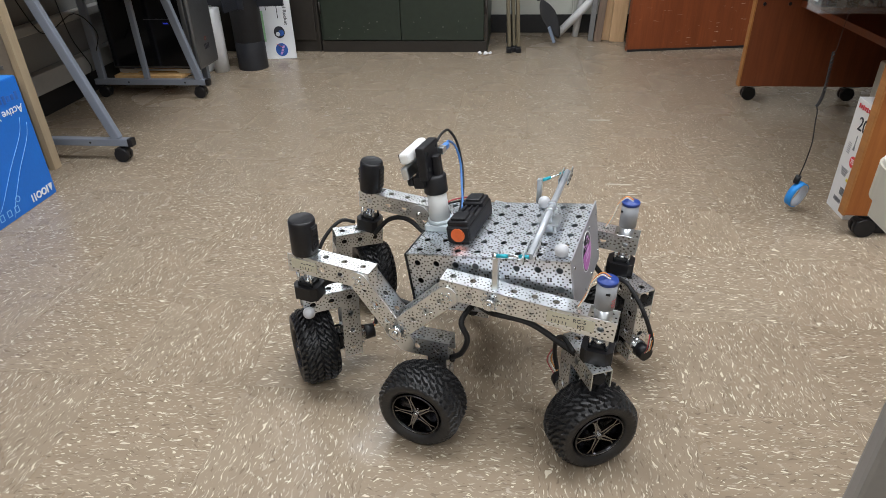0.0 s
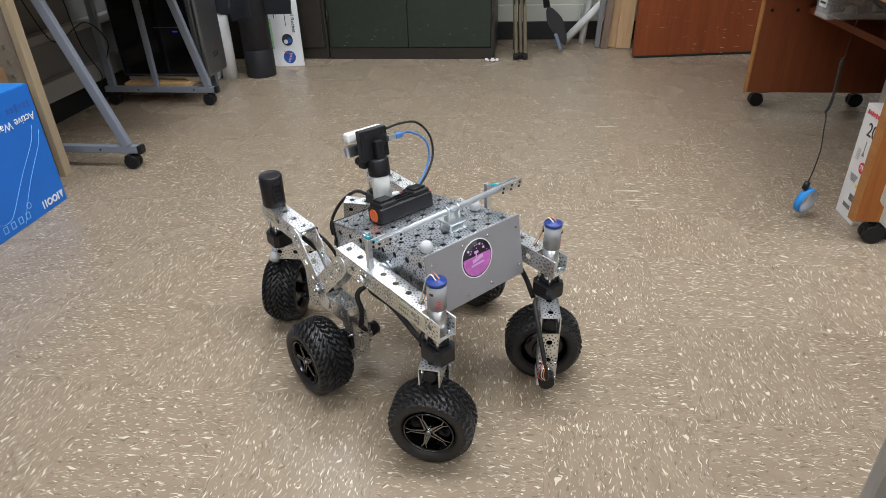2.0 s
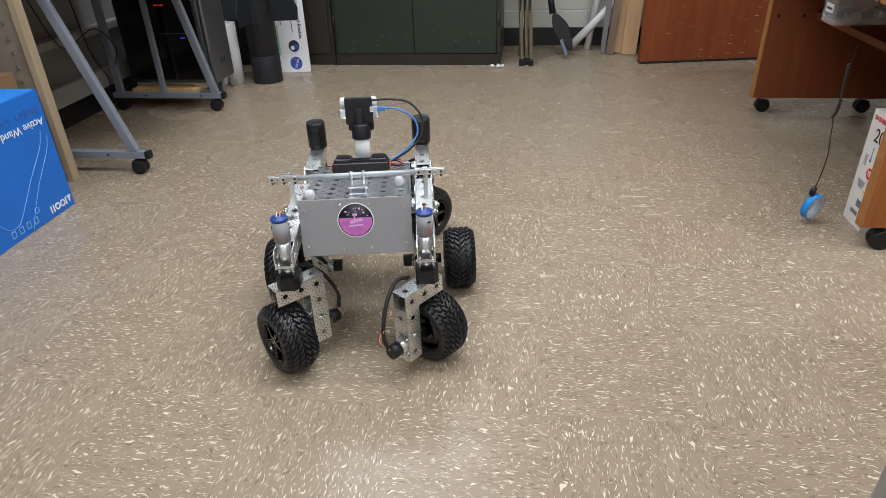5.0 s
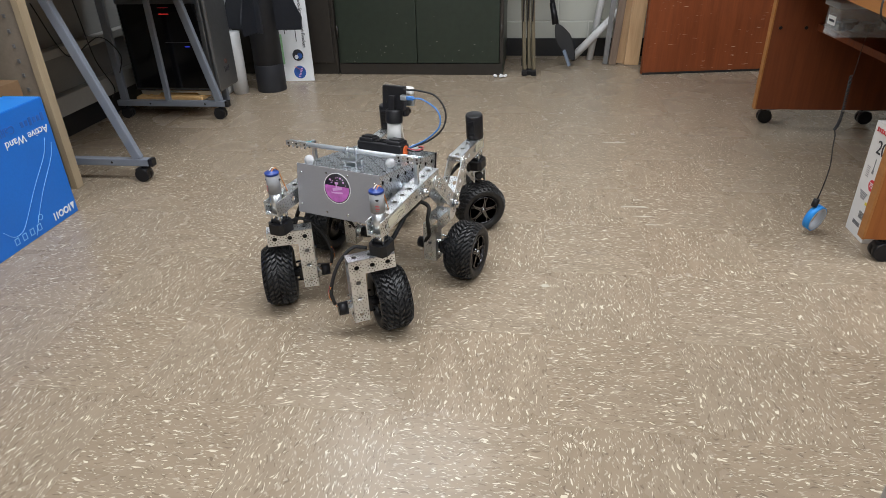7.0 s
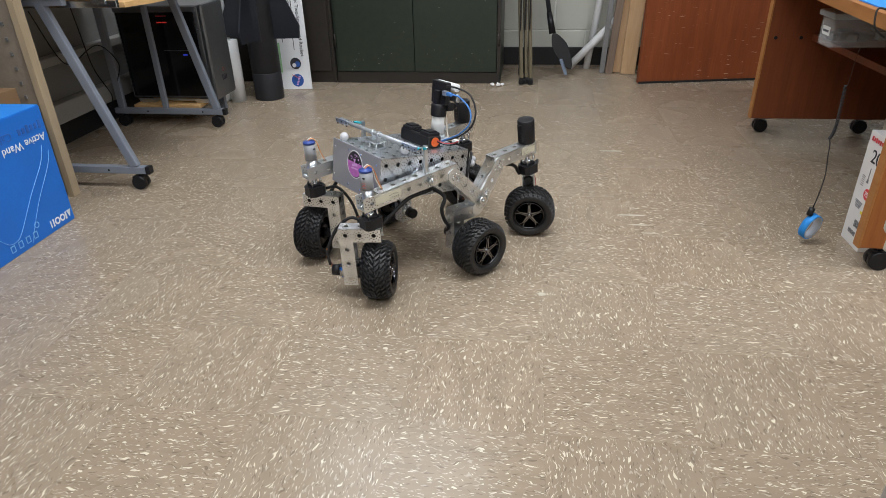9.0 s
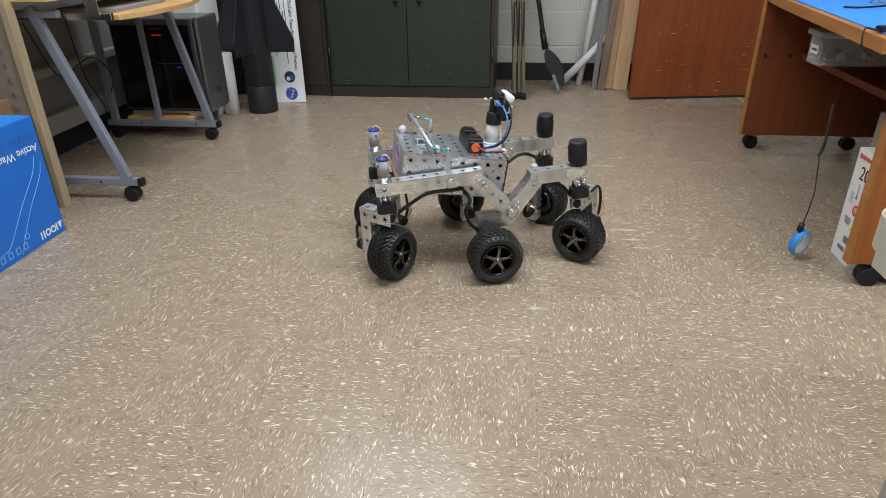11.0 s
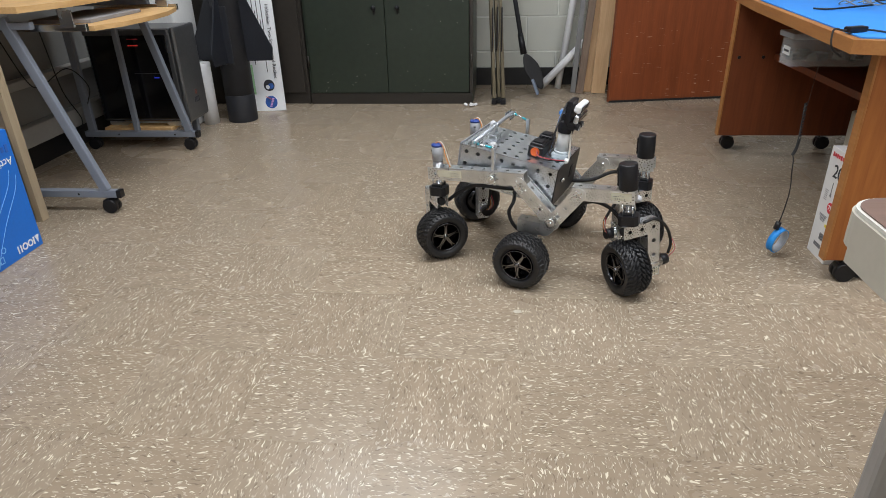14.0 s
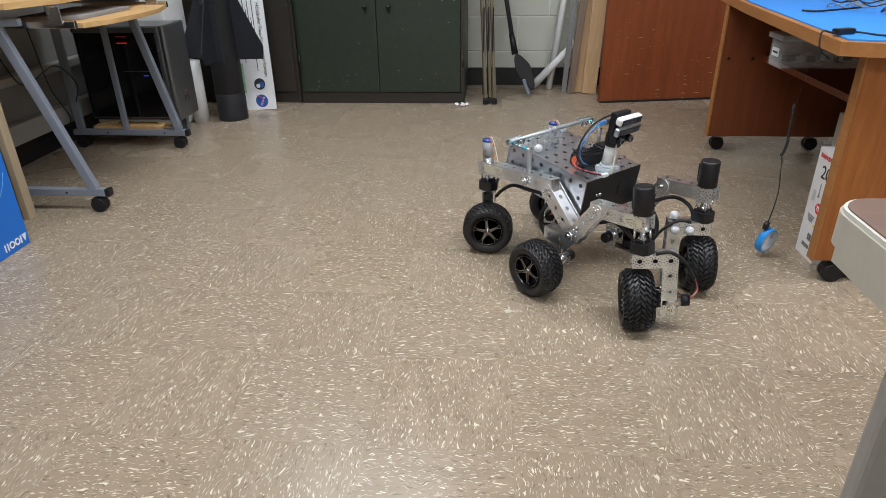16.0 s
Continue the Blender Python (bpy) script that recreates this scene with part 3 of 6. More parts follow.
def poster_and_rocket():
    lean = pose(-1.345, 2.43, 0.004, -5, -2, 0)
    p = thing("poster_board", "white printed foam poster board leaning on the locker", "poster", m=lean)
    b = bm_new()
    span(b, (-0.275, 0, 0.0), (0, 0.008, 1.1), 0.001)
    part("board", b, POSTER_WHITE, p)

    def disc(x, z, r, material, parent, y=-0.001, name="print"):
        b = bm_new()
        rod(b, (x, y, z), (x, y + 0.0006, z), r, seg=28, smooth=False)
        return part(name, b, material, parent)
    for z, ring in ((0.150, INK), (0.052, BLUE_PRINT)):
        badge = disc(-0.083, z, 0.037, WHITE_PRINT if z > 0.1 else BLUE_PRINT, p, -0.0012, "badge")
        disc(-0.083, z, 0.033, INK if z > 0.1 else BADGE_BLUE, badge, -0.0018, "badge_picture")
        if z > 0.1:
            disc(-0.072, z - 0.004, 0.017, BADGE_BLUE, badge, -0.0023, "badge_globe")
            disc(-0.092, z - 0.010, 0.012, WHITE_PRINT, badge, -0.0028, "badge_mark")
    b = bm_new()
    for k in range(6):
        box(b, (-0.086 + k * 0.0036, -0.0030, 0.028 + k * 0.0088), (0.013, 0.0006, 0.0055), 0, None)
    part("badge_writing", b, STICKER_LILAC, p, "pale slanted badge writing")
    b = bm_new()
    box(b, (0, 0, 0), (0.050, 0.0006, 0.0030), 0, pose(-0.090, -0.0028, 0.074, 0, 28, 0))
    part("badge_streak", b, ORANGE, p)
    up = Matrix.Translation((-0.036, -0.0015, 0.475)) @ Matrix.Rotation(radians(90), 4, "X") @ Matrix.Rotation(radians(-90), 4, "Z")
    lettering("H\u014dk\u016blele: Two-Stage", 0.029, up, INK, p)
    up = Matrix.Translation((-0.036, -0.0015, 0.262)) @ Matrix.Rotation(radians(90), 4, "X") @ Matrix.Rotation(radians(-90), 4, "Z")
    lettering("ered Rocket", 0.029, up, INK, p)
    rng = random.Random(2)
    for k in range(7):
        b = bm_new()
        x = -0.070 - k * 0.013
        span(b, (x, -0.0008, rng.uniform(0.22, 0.34)), (x + 0.004, -0.0001, rng.uniform(0.5, 0.72)))
        part("print_line", b, INK, p)
    b = bm_new()
    span(b, (-0.19, -0.0008, 0.10), (-0.168, 0.0, 0.27))
    part("print_bar", b, GREEN_PRINT, p)
    r = thing("model_rocket", "tall black cardboard model rocket with carbon-fibre fins, standing on its tail", "model rocket", m=pose(-1.535, 2.235, 0))
    b = bm_new()
    lathe(b, [(0.0005, 0.0), (0.080, 0.0), (0.0815, 0.003), (0.0815, 0.148), (0.081, 0.15)], 32)
    part("tail_tube", b, CARD_BLACK, r)
    b = bm_new()
    lathe(b, [(0.078, 0.15), (0.0805, 0.151), (0.0805, 1.5), (0.05, 1.6), (0.001, 1.66)], 32)
    part("body_tube", b, CARD_BLACK, r)
    b = bm_new()
    span(b, (-0.055, -0.0835, 0.325), (0.03, -0.06, 0.62), 0.004)
    part("carbon_wrap", b, CARBON, r)
    for a in (-5, 85, 175, 265):
        b = bm_new()
        prof = [(0.078, 0.33), (0.225, 0.335), (0.235, 0.40), (0.06, 0.78)]
        slab(b, prof, -0.004, 0.004, Matrix.Rotation(radians(a), 4, "Z") @ Matrix.Rotation(radians(90), 4, "X"))
        part("fin", b, CARBON, r)
    t = thing("plastic_pipe", "short white plastic pipe standing on the floor", "pipe", m=pose(-1.690, 2.16, 0))
    b = bm_new()
    lathe(b, [(0.034, 0.0), (0.042, 0.0), (0.042, 0.15), (0.0425, 0.152), (0.0425, 0.335), (0.036, 0.335)], 24)
    part("pipe", b, PVC, t)
    t = thing("white_appliance", "tall white plastic appliance behind the computer tower", "appliance")
    b = bm_new()
    span(b, (-1.90, 2.06, 0.0), (-1.745, 2.30, 0.95), 0.012)
    part("housing", b, WHITE_PLASTIC, t)
    b = bm_new()
    rod(b, (-1.80, 2.061, 0.655), (-1.80, 2.054, 0.655), 0.026, seg=22)
    part("dial", b, BLACK, t, "dark round dial")
    t = thing("photo_board", "narrow dark board with photographs leaning on the locker", "poster", m=pose(-1.60, 2.50, 0.002, -4))
    b = bm_new()
    span(b, (-0.1, 0, 0), (0.08, 0.006, 0.9))
    part("board", b, PHOTO, t)
    for k in range(4):
        b = bm_new()
        span(b, (-0.1, -0.002, 0.02 + k * 0.13), (0.08, -0.0005, 0.035 + k * 0.13))
        part("border", b, WHITE_PRINT, t)


poster_and_rocket()


def leaning_things():
    d = thing("door_panel", "scratched reddish-brown wooden door leaf stood against the wall", "door", m=pose(0.586, 2.622, 0.002, 0, 0, 9.5))
    b = bm_new()
    span(b, (0, 0, 0), (0.76, 0.04, 2.0), 0.003)
    part("leaf", b, DOOR_WOOD, d)
    b = bm_new()
    span(b, (0.001, -0.0015, 0.0), (0.759, -0.0003, 0.012))
    part("edge_band", b, BLACK_MATT, d)

    def plank(name, x0, x1, y, top_x, material, label, tilt=-4, th=0.02):
        p = thing(name, label, "plank", "planks by the wall")
        lean = math.degrees(math.atan2(top_x - (x0 + x1) / 2, 0.563))
        p.matrix_basis = pose((x0 + x1) / 2, y, 0.002, tilt, lean, 0)
        b = bm_new()
        span(b, (-(x1 - x0) / 2, 0, 0), ((x1 - x0) / 2, th, 1.75), 0.002)
        part("board", b, material, p)
    plank("plank", 0.418, 0.462, 2.868, 0.485, GREY_PLANK, "weathered grey-brown wooden plank leaning on the wall", th=0.035)
    plank("plank", 0.465, 0.515, 2.915, 0.53, PINE, "pale pine board leaning on the wall")
    plank("plank", 0.512, 0.600, 2.872, 0.582, PINE, "wide pale pine board leaning on the wall")
    plank("metal_strip", 0.383, 0.414, 2.89, 0.43, STRIP_GREY, "grey aluminium strip leaning on the wall", th=0.012)
    for p0, p1, r in (((0.312, 3.03, 0.0), (0.47, 3.11, 1.2), 0.021), ((0.20, 2.98, 0.024), (0.62, 3.02, 0.455), 0.024)):
        t = thing("pvc_pipe", "white plastic pipe leaning on the wall", "pipe", "white pipes")
        b = bm_new()
        rod(b, p0, p1, r, seg=20)
        part("pipe", b, PVC, t)
    s = thing("snow_shovel", "dark plastic shovel with a grey-blue edge leaning on the wall", "shovel")
    b = bm_new()
    rod(b, (0.055, 2.87, 0.36), (-0.06, 3.10, 0.95), 0.014)
    part("handle", b, SHOVEL_GREY, s, "grey metal handle")
    b = bm_new()
    rod(b, (0.078, 2.85, 0.25), (0.052, 2.875, 0.37), 0.021, 0.017)
    part("socket", b, BLACK, s)
    blade = along((0.082, 2.835, 0.255), (0.205, 2.80, 0.035), (0.3, -1, 0.2))
    b = bm_new()
    res = bmesh.ops.create_uvsphere(b, u_segments=24, v_segments=14, radius=1)
    for v in res["verts"]:
        x, y, z = v.co
        hollow = -0.012 * (1 - min(1, y * y + x * x)) if z > 0 else 0
        v.co = blade @ Vector((0.122 + 0.122 * x, 0.044 * y * (1.15 - 0.35 * abs(x + 0.2)), 0.016 * z + hollow))
    part("blade", b, BLACK_MATT, s)
    b = bm_new()
    box(b, (0.105, 0, 0), (0.100, 0.030, 0.018), 0.006, along((0.112, 2.765, 0.165), (0.172, 2.755, 0.020)))
    part("edge", b, SHOVEL_EDGE, s, "grey-blue plastic edge")
    t = thing("folded_tripod", "folded khaki and black tripod stood upright by the cabinet", "tripod")
    for x0, x1, y in ((-0.100, -0.135, 2.60), (-0.073, -0.105, 2.625), (-0.046, -0.078, 2.60)):
        b = bm_new()
        box(b, (0, 0, 0), (1.25, 0.018, 0.024), 0.003, along((x0, y, 0.035), (x1 - 0.03, y + 0.16, 1.25)) @ Matrix.Translation((0.625, 0, 0)))
        leg = part("leg", b, KHAKI, t)
        b = bm_new()
        box(b, (x0, y - 0.003, 0.018), (0.032, 0.045, 0.032), 0.006)
        part("rubber_foot", b, BLACK, leg)
        b = bm_new()
        box(b, (x0 - 0.016, y + 0.03, 0.30), (0.008, 0.016, 0.5), 0.002, None)
        part("strip", b, BLACK, leg)


leaning_things()


# ---- left side: computer desk, tower, bookcase, carton ----
def caster(parent, x, y, r=0.027):
    b = bm_new()
    for dy in (-0.011, 0.011):
        rod(b, (x, y + dy - 0.009, r), (x, y + dy + 0.009, r), r, seg=18)
    box(b, (x, y, r + 0.012), (0.05, 0.034, 0.026), 0.006)
    rod(b, (x, y, r + 0.02), (x, y, 2 * r + 0.012), 0.006)
    return part("caster", b, BLACK, parent, "black twin-wheel caster")


def computer_desk():
    d = thing("computer_desk", "grey steel computer desk with oak tops on casters", "desk")
    for y, o, low, high in ((0.88, 0.014, -1.553, -1.765), (1.68, -0.033, -1.588, -1.735)):
        b = bm_new()
        span(b, (-2.13, y - 0.014, 0.062), (-1.525 + o, y + 0.014, 0.09), 0.003)
        rail = part("foot_rail", b, FRAME_GREY, d)
        b = bm_new()
        span(b, (-1.524 + o, y - 0.015, 0.061), (-1.506 + o, y + 0.015, 0.091), 0.003)
        part("end_cap", b, BLACK, rail)
        # flush near-black discs: the colour stands for the shade inside bolt holes
        b = bm_new()
        for hx in (-1.66, -1.95):
            rod(b, (hx, y - 0.0152, 0.076), (hx, y - 0.0138, 0.076), 0.0045, seg=10)
        part("bolt_hole", b, DARK, rail)
        b = bm_new()
        box(b, (0.33, 0, 0), (0.66, 0.026, 0.035), 0.005, along((low, y, 0.088), (high, y, 0.72), (1, 0, 0)))
        part("slanted_leg", b, FRAME_GREY, d)
        b = bm_new()
        box(b, (-1.856, y, 0.37), (0.025, 0.022, 0.56), 0.004)
        part("middle_post", b, FRAME_GREY, d)
        b = bm_new()
        box(b, (-2.09, y, 0.38), (0.036, 0.024, 0.60), 0.004)
        part("rear_post", b, FRAME_GREY, d)
        b = bm_new()
        span(b, (-2.12, y - 0.012, 0.675), (-1.66, y + 0.012, 0.70), 0.003)
        part("top_rail", b, FRAME_GREY, d)
        for cx in (-1.56 + o, -2.09):
            caster(d, cx, y)
    # desktop and keyboard tray
    b = bm_new()
    slab(b, [(-2.15, 0.80), (-1.64, 0.80), (-1.585, 1.0), (-1.57, 1.28), (-1.585, 1.56), (-1.64, 1.76), (-2.15, 1.76)], 0.735, 0.755)
    part("desktop", b, OAK, d)
    b = bm_new()
    slab(b, [(-1.86, 0.985), (-1.505, 0.985), (-1.462, 1.1), (-1.445, 1.28), (-1.457, 1.45), (-1.505, 1.62), (-1.86, 1.62)], 0.655, 0.672)
    tray = part("keyboard_tray", b, OAK, d, "oak keyboard tray")
    for y in (0.955, 1.645):
        b = bm_new()
        span(b, (-1.9, y - 0.008, 0.658), (-1.51, y + 0.008, 0.683), 0.002)
        part("slide", b, STEEL, tray, "steel drawer slide")
        b = bm_new()
        span(b, (-1.60, y - 0.012, 0.672), (-1.55, y - 0.009, 0.732), 0.001)
        part("bracket", b, ALU, tray)
    b = bm_new()
    span(b, (-2.04, 1.70, 0.082), (-1.69, 2.02, 0.10), 0.002)
    part("lower_shelf", b, OAK, d, "oak lower shelf")
    for p in ((-2.02, 2.0), (-1.71, 2.0)):
        b = bm_new()
        box(b, (p[0], p[1], 0.042), (0.03, 0.03, 0.084), 0.003)
        part("shelf_foot", b, FRAME_GREY, d)
    k = thing("paper_stack", "thin stack of grey paper on the keyboard tray", "paper")
    b = bm_new()
    span(b, (-1.80, 1.06, 0.6725), (-1.56, 1.42, 0.686), 0.002)
    part("ream", b, GREY_PAPER, k)


computer_desk()


def tower():
    t = thing("computer_tower", "black glass-sided grey desktop computer tower, lit red inside", "computer")
    x0, x1, y0, y1, z0, z1 = -2.06, -1.632, 1.745, 1.975, 0.122, 0.565
    b = bm_new()
    span(b, (x0, y0 + 0.006, z0), (x1, y1, z1), 0.006)
    part("case", b, TOWER_GREY, t)
    b = bm_new()
    span(b, (x0 + 0.01, y0, z0 + 0.012), (x1 - 0.022, y0 + 0.005, z1 - 0.03), 0.002)
    part("glass_side", b, TOWER_GLASS, t, "black glass side panel")
    b = bm_new()
    span(b, (x0, y0 - 0.002, z1 - 0.028), (x1 - 0.006, y0 + 0.005, z1 - 0.004), 0.002)
    part("top_trim", b, TOWER_GREY, t)
    b = bm_new()
    span(b, (x1 + 0.001, y0 + 0.008, z0 - 0.01), (x1 + 0.026, y1 - 0.004, z1 + 0.004), 0.012)
    front = part("front_panel", b, TOWER_GREY, t)
    b = bm_new()
    hoop(b, 0.007, 0.011, 0.0012, Matrix.Translation((x1 + 0.0258, 1.86, 0.245)) @ Matrix.Rotation(radians(90), 4, "Y"))
    part("logo", b, LOGO_RED, front, "small dull red logo ring")
    b = bm_new()
    for k in range(4):
        span(b, (x1 + 0.0255, 1.835 + k * 0.014, 0.195), (x1 + 0.027, 1.843 + k * 0.014, 0.222))
    part("logo_bar", b, INK, front)
    for dz, w in ((0.0, 0.05), (0.03, 0.055)):
        b = bm_new()
        span(b, (-1.845, y0 - 0.0016, 0.487 + dz), (-1.845 + w, y0 - 0.0006, 0.4905 + dz if dz else 0.492))
        part("red_light", b, RED_GLOW if not dz else RED_PRINT, t, "red light inside")
    b = bm_new()
    span(b, (-1.745, y0 - 0.0016, 0.335), (-1.72, y0 - 0.0006, 0.341))
    part("blue_light", b, BLUE_GLOW, t, "blue light inside")
    b = bm_new()
    span(b, (-1.84, y0 - 0.0016, 0.357), (-1.70, y0 - 0.0006, 0.359))
    part("card_edge", b, TOWER_GREY, t)
    b = bm_new()
    for k in (0, 0.014):
        rod(b, (-1.645 + k, y0 - 0.002, 0.455), (-1.645 + k, y0, 0.455), 0.004, seg=10)
    part("side_screw", b, STEEL, t)
    for x in (x0 + 0.06, x1 - 0.06):
        for y in (y0 + 0.03, y1 - 0.03):
            b = bm_new()
            span(b, (x - 0.02, y - 0.014, 0.1005), (x + 0.02, y + 0.014, z0))
            part("foot", b, BLACK, t)
    b = bm_new()
    slab(b, [(x0 + 0.03, 0.1215), (x0 + 0.03, 0.108), (x0 + 0.045, 0.1005), (x0 + 0.12, 0.1005), (x0 + 0.135, 0.112), (x1 - 0.10, 0.112), (x1 - 0.085, 0.1005), (x1 - 0.01, 0.1005), (x1 - 0.004, 0.1215)],
         -0.004, 0.0, Matrix.Translation((0, y0 - 0.003, 0)) @ Matrix.Rotation(radians(90), 4, "X"))
    part("stand_rail", b, ALU, t, "grey metal stand rail")
    c = thing("power_cable", "thin black cables hanging under the desk", "cable")
    for pts in ([(-2.16, 1.32, 0.60), (-2.15, 1.40, 0.40), (-2.12, 1.44, 0.36), (-2.05, 1.55, 0.42), (-2.0, 1.60, 0.33), (-2.04, 1.62, 0.24)],
                [(-2.1, 1.5, 0.64), (-2.13, 1.56, 0.5), (-2.15, 1.62, 0.30), (-2.12, 1.66, 0.16), (-2.1, 1.6, 0.12)]):
        b = bm_new()
        cord(b, pts, 0.0026)
        part("cable", b, BLACK_MATT, c)


tower()


def wall_heater():
    h = thing("wall_raceway", "long beige metal heater casing along the wall", "heater")
    b = bm_new()
    span(b, (X0 + 0.001, 0.3, 0.118), (X0 + 0.075, 2.55, 0.205), 0.006)
    part("lower_casing", b, HEATER, h)
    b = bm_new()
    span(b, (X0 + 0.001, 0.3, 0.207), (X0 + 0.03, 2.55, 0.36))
    part("recess", b, PLASTER_SHADED, h)
    b = bm_new()
    span(b, (X0 + 0.001, 0.3, 0.362), (X0 + 0.06, 2.55, 0.40), 0.006)
    part("upper_casing", b, HEATER, h)


wall_heater()


def bookcase():
    k = thing("bookcase", "pale birch open bookcase with peg holes", "bookcase")
    b = bm_new()
    span(b, (X0 + 0.08, 0.785, 0), (-1.79, 0.81, 1.8), 0.001)
    side = part("side_panel", b, BIRCH_SIDE, k)
    b = bm_new()
    span(b, (-1.789, 0.772, 0), (-1.765, 0.812, 1.8), 0.002)
    part("face_frame", b, BIRCH, k)
    b = bm_new()
    span(b, (X0 + 0.08, -0.8, 0), (-1.79, -0.775, 1.8), 0.001)
    part("side_panel", b, BIRCH_SIDE, k)
    for z in (0.05, 0.345, 0.80):
        b = bm_new()
        span(b, (X0 + 0.08, -0.774, z - 0.02), (-1.80, 0.784, z), 0.001)
        part("shelf", b, BIRCH, k)
    b = bm_new()
    span(b, (X0 + 0.065, -0.8, 0), (X0 + 0.079, 0.81, 1.8))
    part("back_panel", b, BIRCH_SIDE, k)
    for z in range(16):
        for x in (-1.84, -2.08):
            b = bm_new()
            box(b, (x, 0.783, 0.28 + z * 0.05), (0.010, 0.005, 0.014), 0.002)
            part("shelf_clip", b, STRIP_GREY, side)
    c = thing("cardboard_box", "small brown cardboard box on the bookcase shelf", "box")
    b = bm_new()
    span(b, (-2.05, 0.50, 0.346), (-1.83, 0.74, 0.425), 0.002)
    part("carton", b, DIM_CARD, c)
    c = thing("equipment_case", "black equipment case on the bookcase shelf", "case")
    b = bm_new()
    span(b, (-2.05, 0.08, 0.346), (-1.70, 0.47, 0.60), 0.012)
    part("shell", b, BLACK, c)


bookcase()


def blue_carton():
    c = thing("blue_carton", "bright blue printed cardboard carton standing upside down", "box")
    x = -1.640
    b = bm_new()
    span(b, (x - 0.135, -0.10, 0.0), (x, 0.592, 0.408), 0.003)
    part("carton", b, BLUE_CARD, c)
    b = bm_new()
    span(b, (x - 0.133, -0.098, 0.4085), (x - 0.002, 0.590, 0.410))
    part("lid", b, BLUE_LIGHT, c, "lighter blue lid")
    # face frame: x runs along -y, upside down print
    base = Matrix(((0, 0, 1, x + 0.0008), (1, 0, 0, 0), (0, 1, 0, 0), (0, 0, 0, 1)))
    flip = Matrix.Rotation(math.pi, 4, "Z")

    def at(y, z):
        return base @ Matrix.Translation((y, z, 0)) @ flip
    lettering("Active Wand", 0.036, at(0.480, 0.312), WHITE_PRINT, c)
    # the brand mark as five plain shapes
    face = Matrix(((0, 0, 1, x + 0.0004), (1, 0, 0, 0), (0, 1, 0, 0), (0, 0, 0, 1)))
    tri = [(-0.010, -0.013), (0.010, -0.013), (0.0, 0.013)]
    for k, y in enumerate((0.571, 0.554, 0.536, 0.510, 0.484)):
        b = bm_new()
        m = face @ Matrix.Translation((y, 0.030, 0))
        if k == 0:
            slab(b, tri, 0.0, 0.0012, m @ Matrix.Rotation(math.pi, 4, "Z"))
        elif k == 1:
            slab(b, [(-0.003, -0.013), (0.003, -0.013), (0.003, 0.013), (-0.003, 0.013)], 0.0, 0.0012, m)
        elif k in (2, 3):
            hoop(b, 0.0075, 0.0125, 0.0012, m, 24)
        else:
            for p, q in ((-0.009, -0.004), (0.004, 0.009)):
                slab(b, [(p, -0.013), (q, -0.013), (q, 0.013), (p, 0.013)], 0.0, 0.0012, m)
        part("brand_mark", b, WHITE_PRINT, c, "white brand mark in plain shapes")
    for k in range(6):
        b = bm_new()
        box(b, (x + 0.0008, 0.567 - k * 0.0185, 0.352), (0.0012, 0.011, 0.017 if k % 3 else 0.026))
        part("dark_print", b, BLUE_PRINT, c)
    lettering("Calibration", 0.036, at(0.360, 0.352), BLUE_PRINT, c)
    xs = x + 0.0014
    for pts in ([(xs, 0.548, 0.285), (xs, 0.520, 0.235), (xs, 0.437, 0.155), (xs, 0.350, 0.062), (xs, 0.320, 0.046), (xs, 0.29, 0.05), (xs, 0.26, 0.08)],
                [(xs, 0.570, 0.262), (xs, 0.545, 0.215), (xs, 0.465, 0.130), (xs, 0.400, 0.045), (xs, 0.380, 0.010)]):
        b = bm_new()
        cord(b, pts, 0.0008, 5)
        part("outline_drawing", b, PALE_BLUE_PRINT, c)
    for k in range(4):
        y, z = 0.400 - k * 0.034, 0.030
        b = bm_new()
        box(b, (xs, y, z - 0.010), (0.0012, 0.018, 0.0025))
        box(b, (xs, y, z + 0.010), (0.0012, 0.018, 0.0025))
        box(b, (xs, y - 0.008, z), (0.0012, 0.0025, 0.0225))
        box(b, (xs, y + 0.008, z), (0.0012, 0.0025, 0.0225))
        part("icon", b, PALE_BLUE_PRINT, c)
    b = bm_new()
    hoop(b, 0.008, 0.0105, 0.001, Matrix.Translation((xs - 0.0006, 0.418, 0.058)) @ Matrix.Rotation(radians(90), 4, "Y"))
    part("ring_icon", b, PALE_BLUE_PRINT, c)


blue_carton()


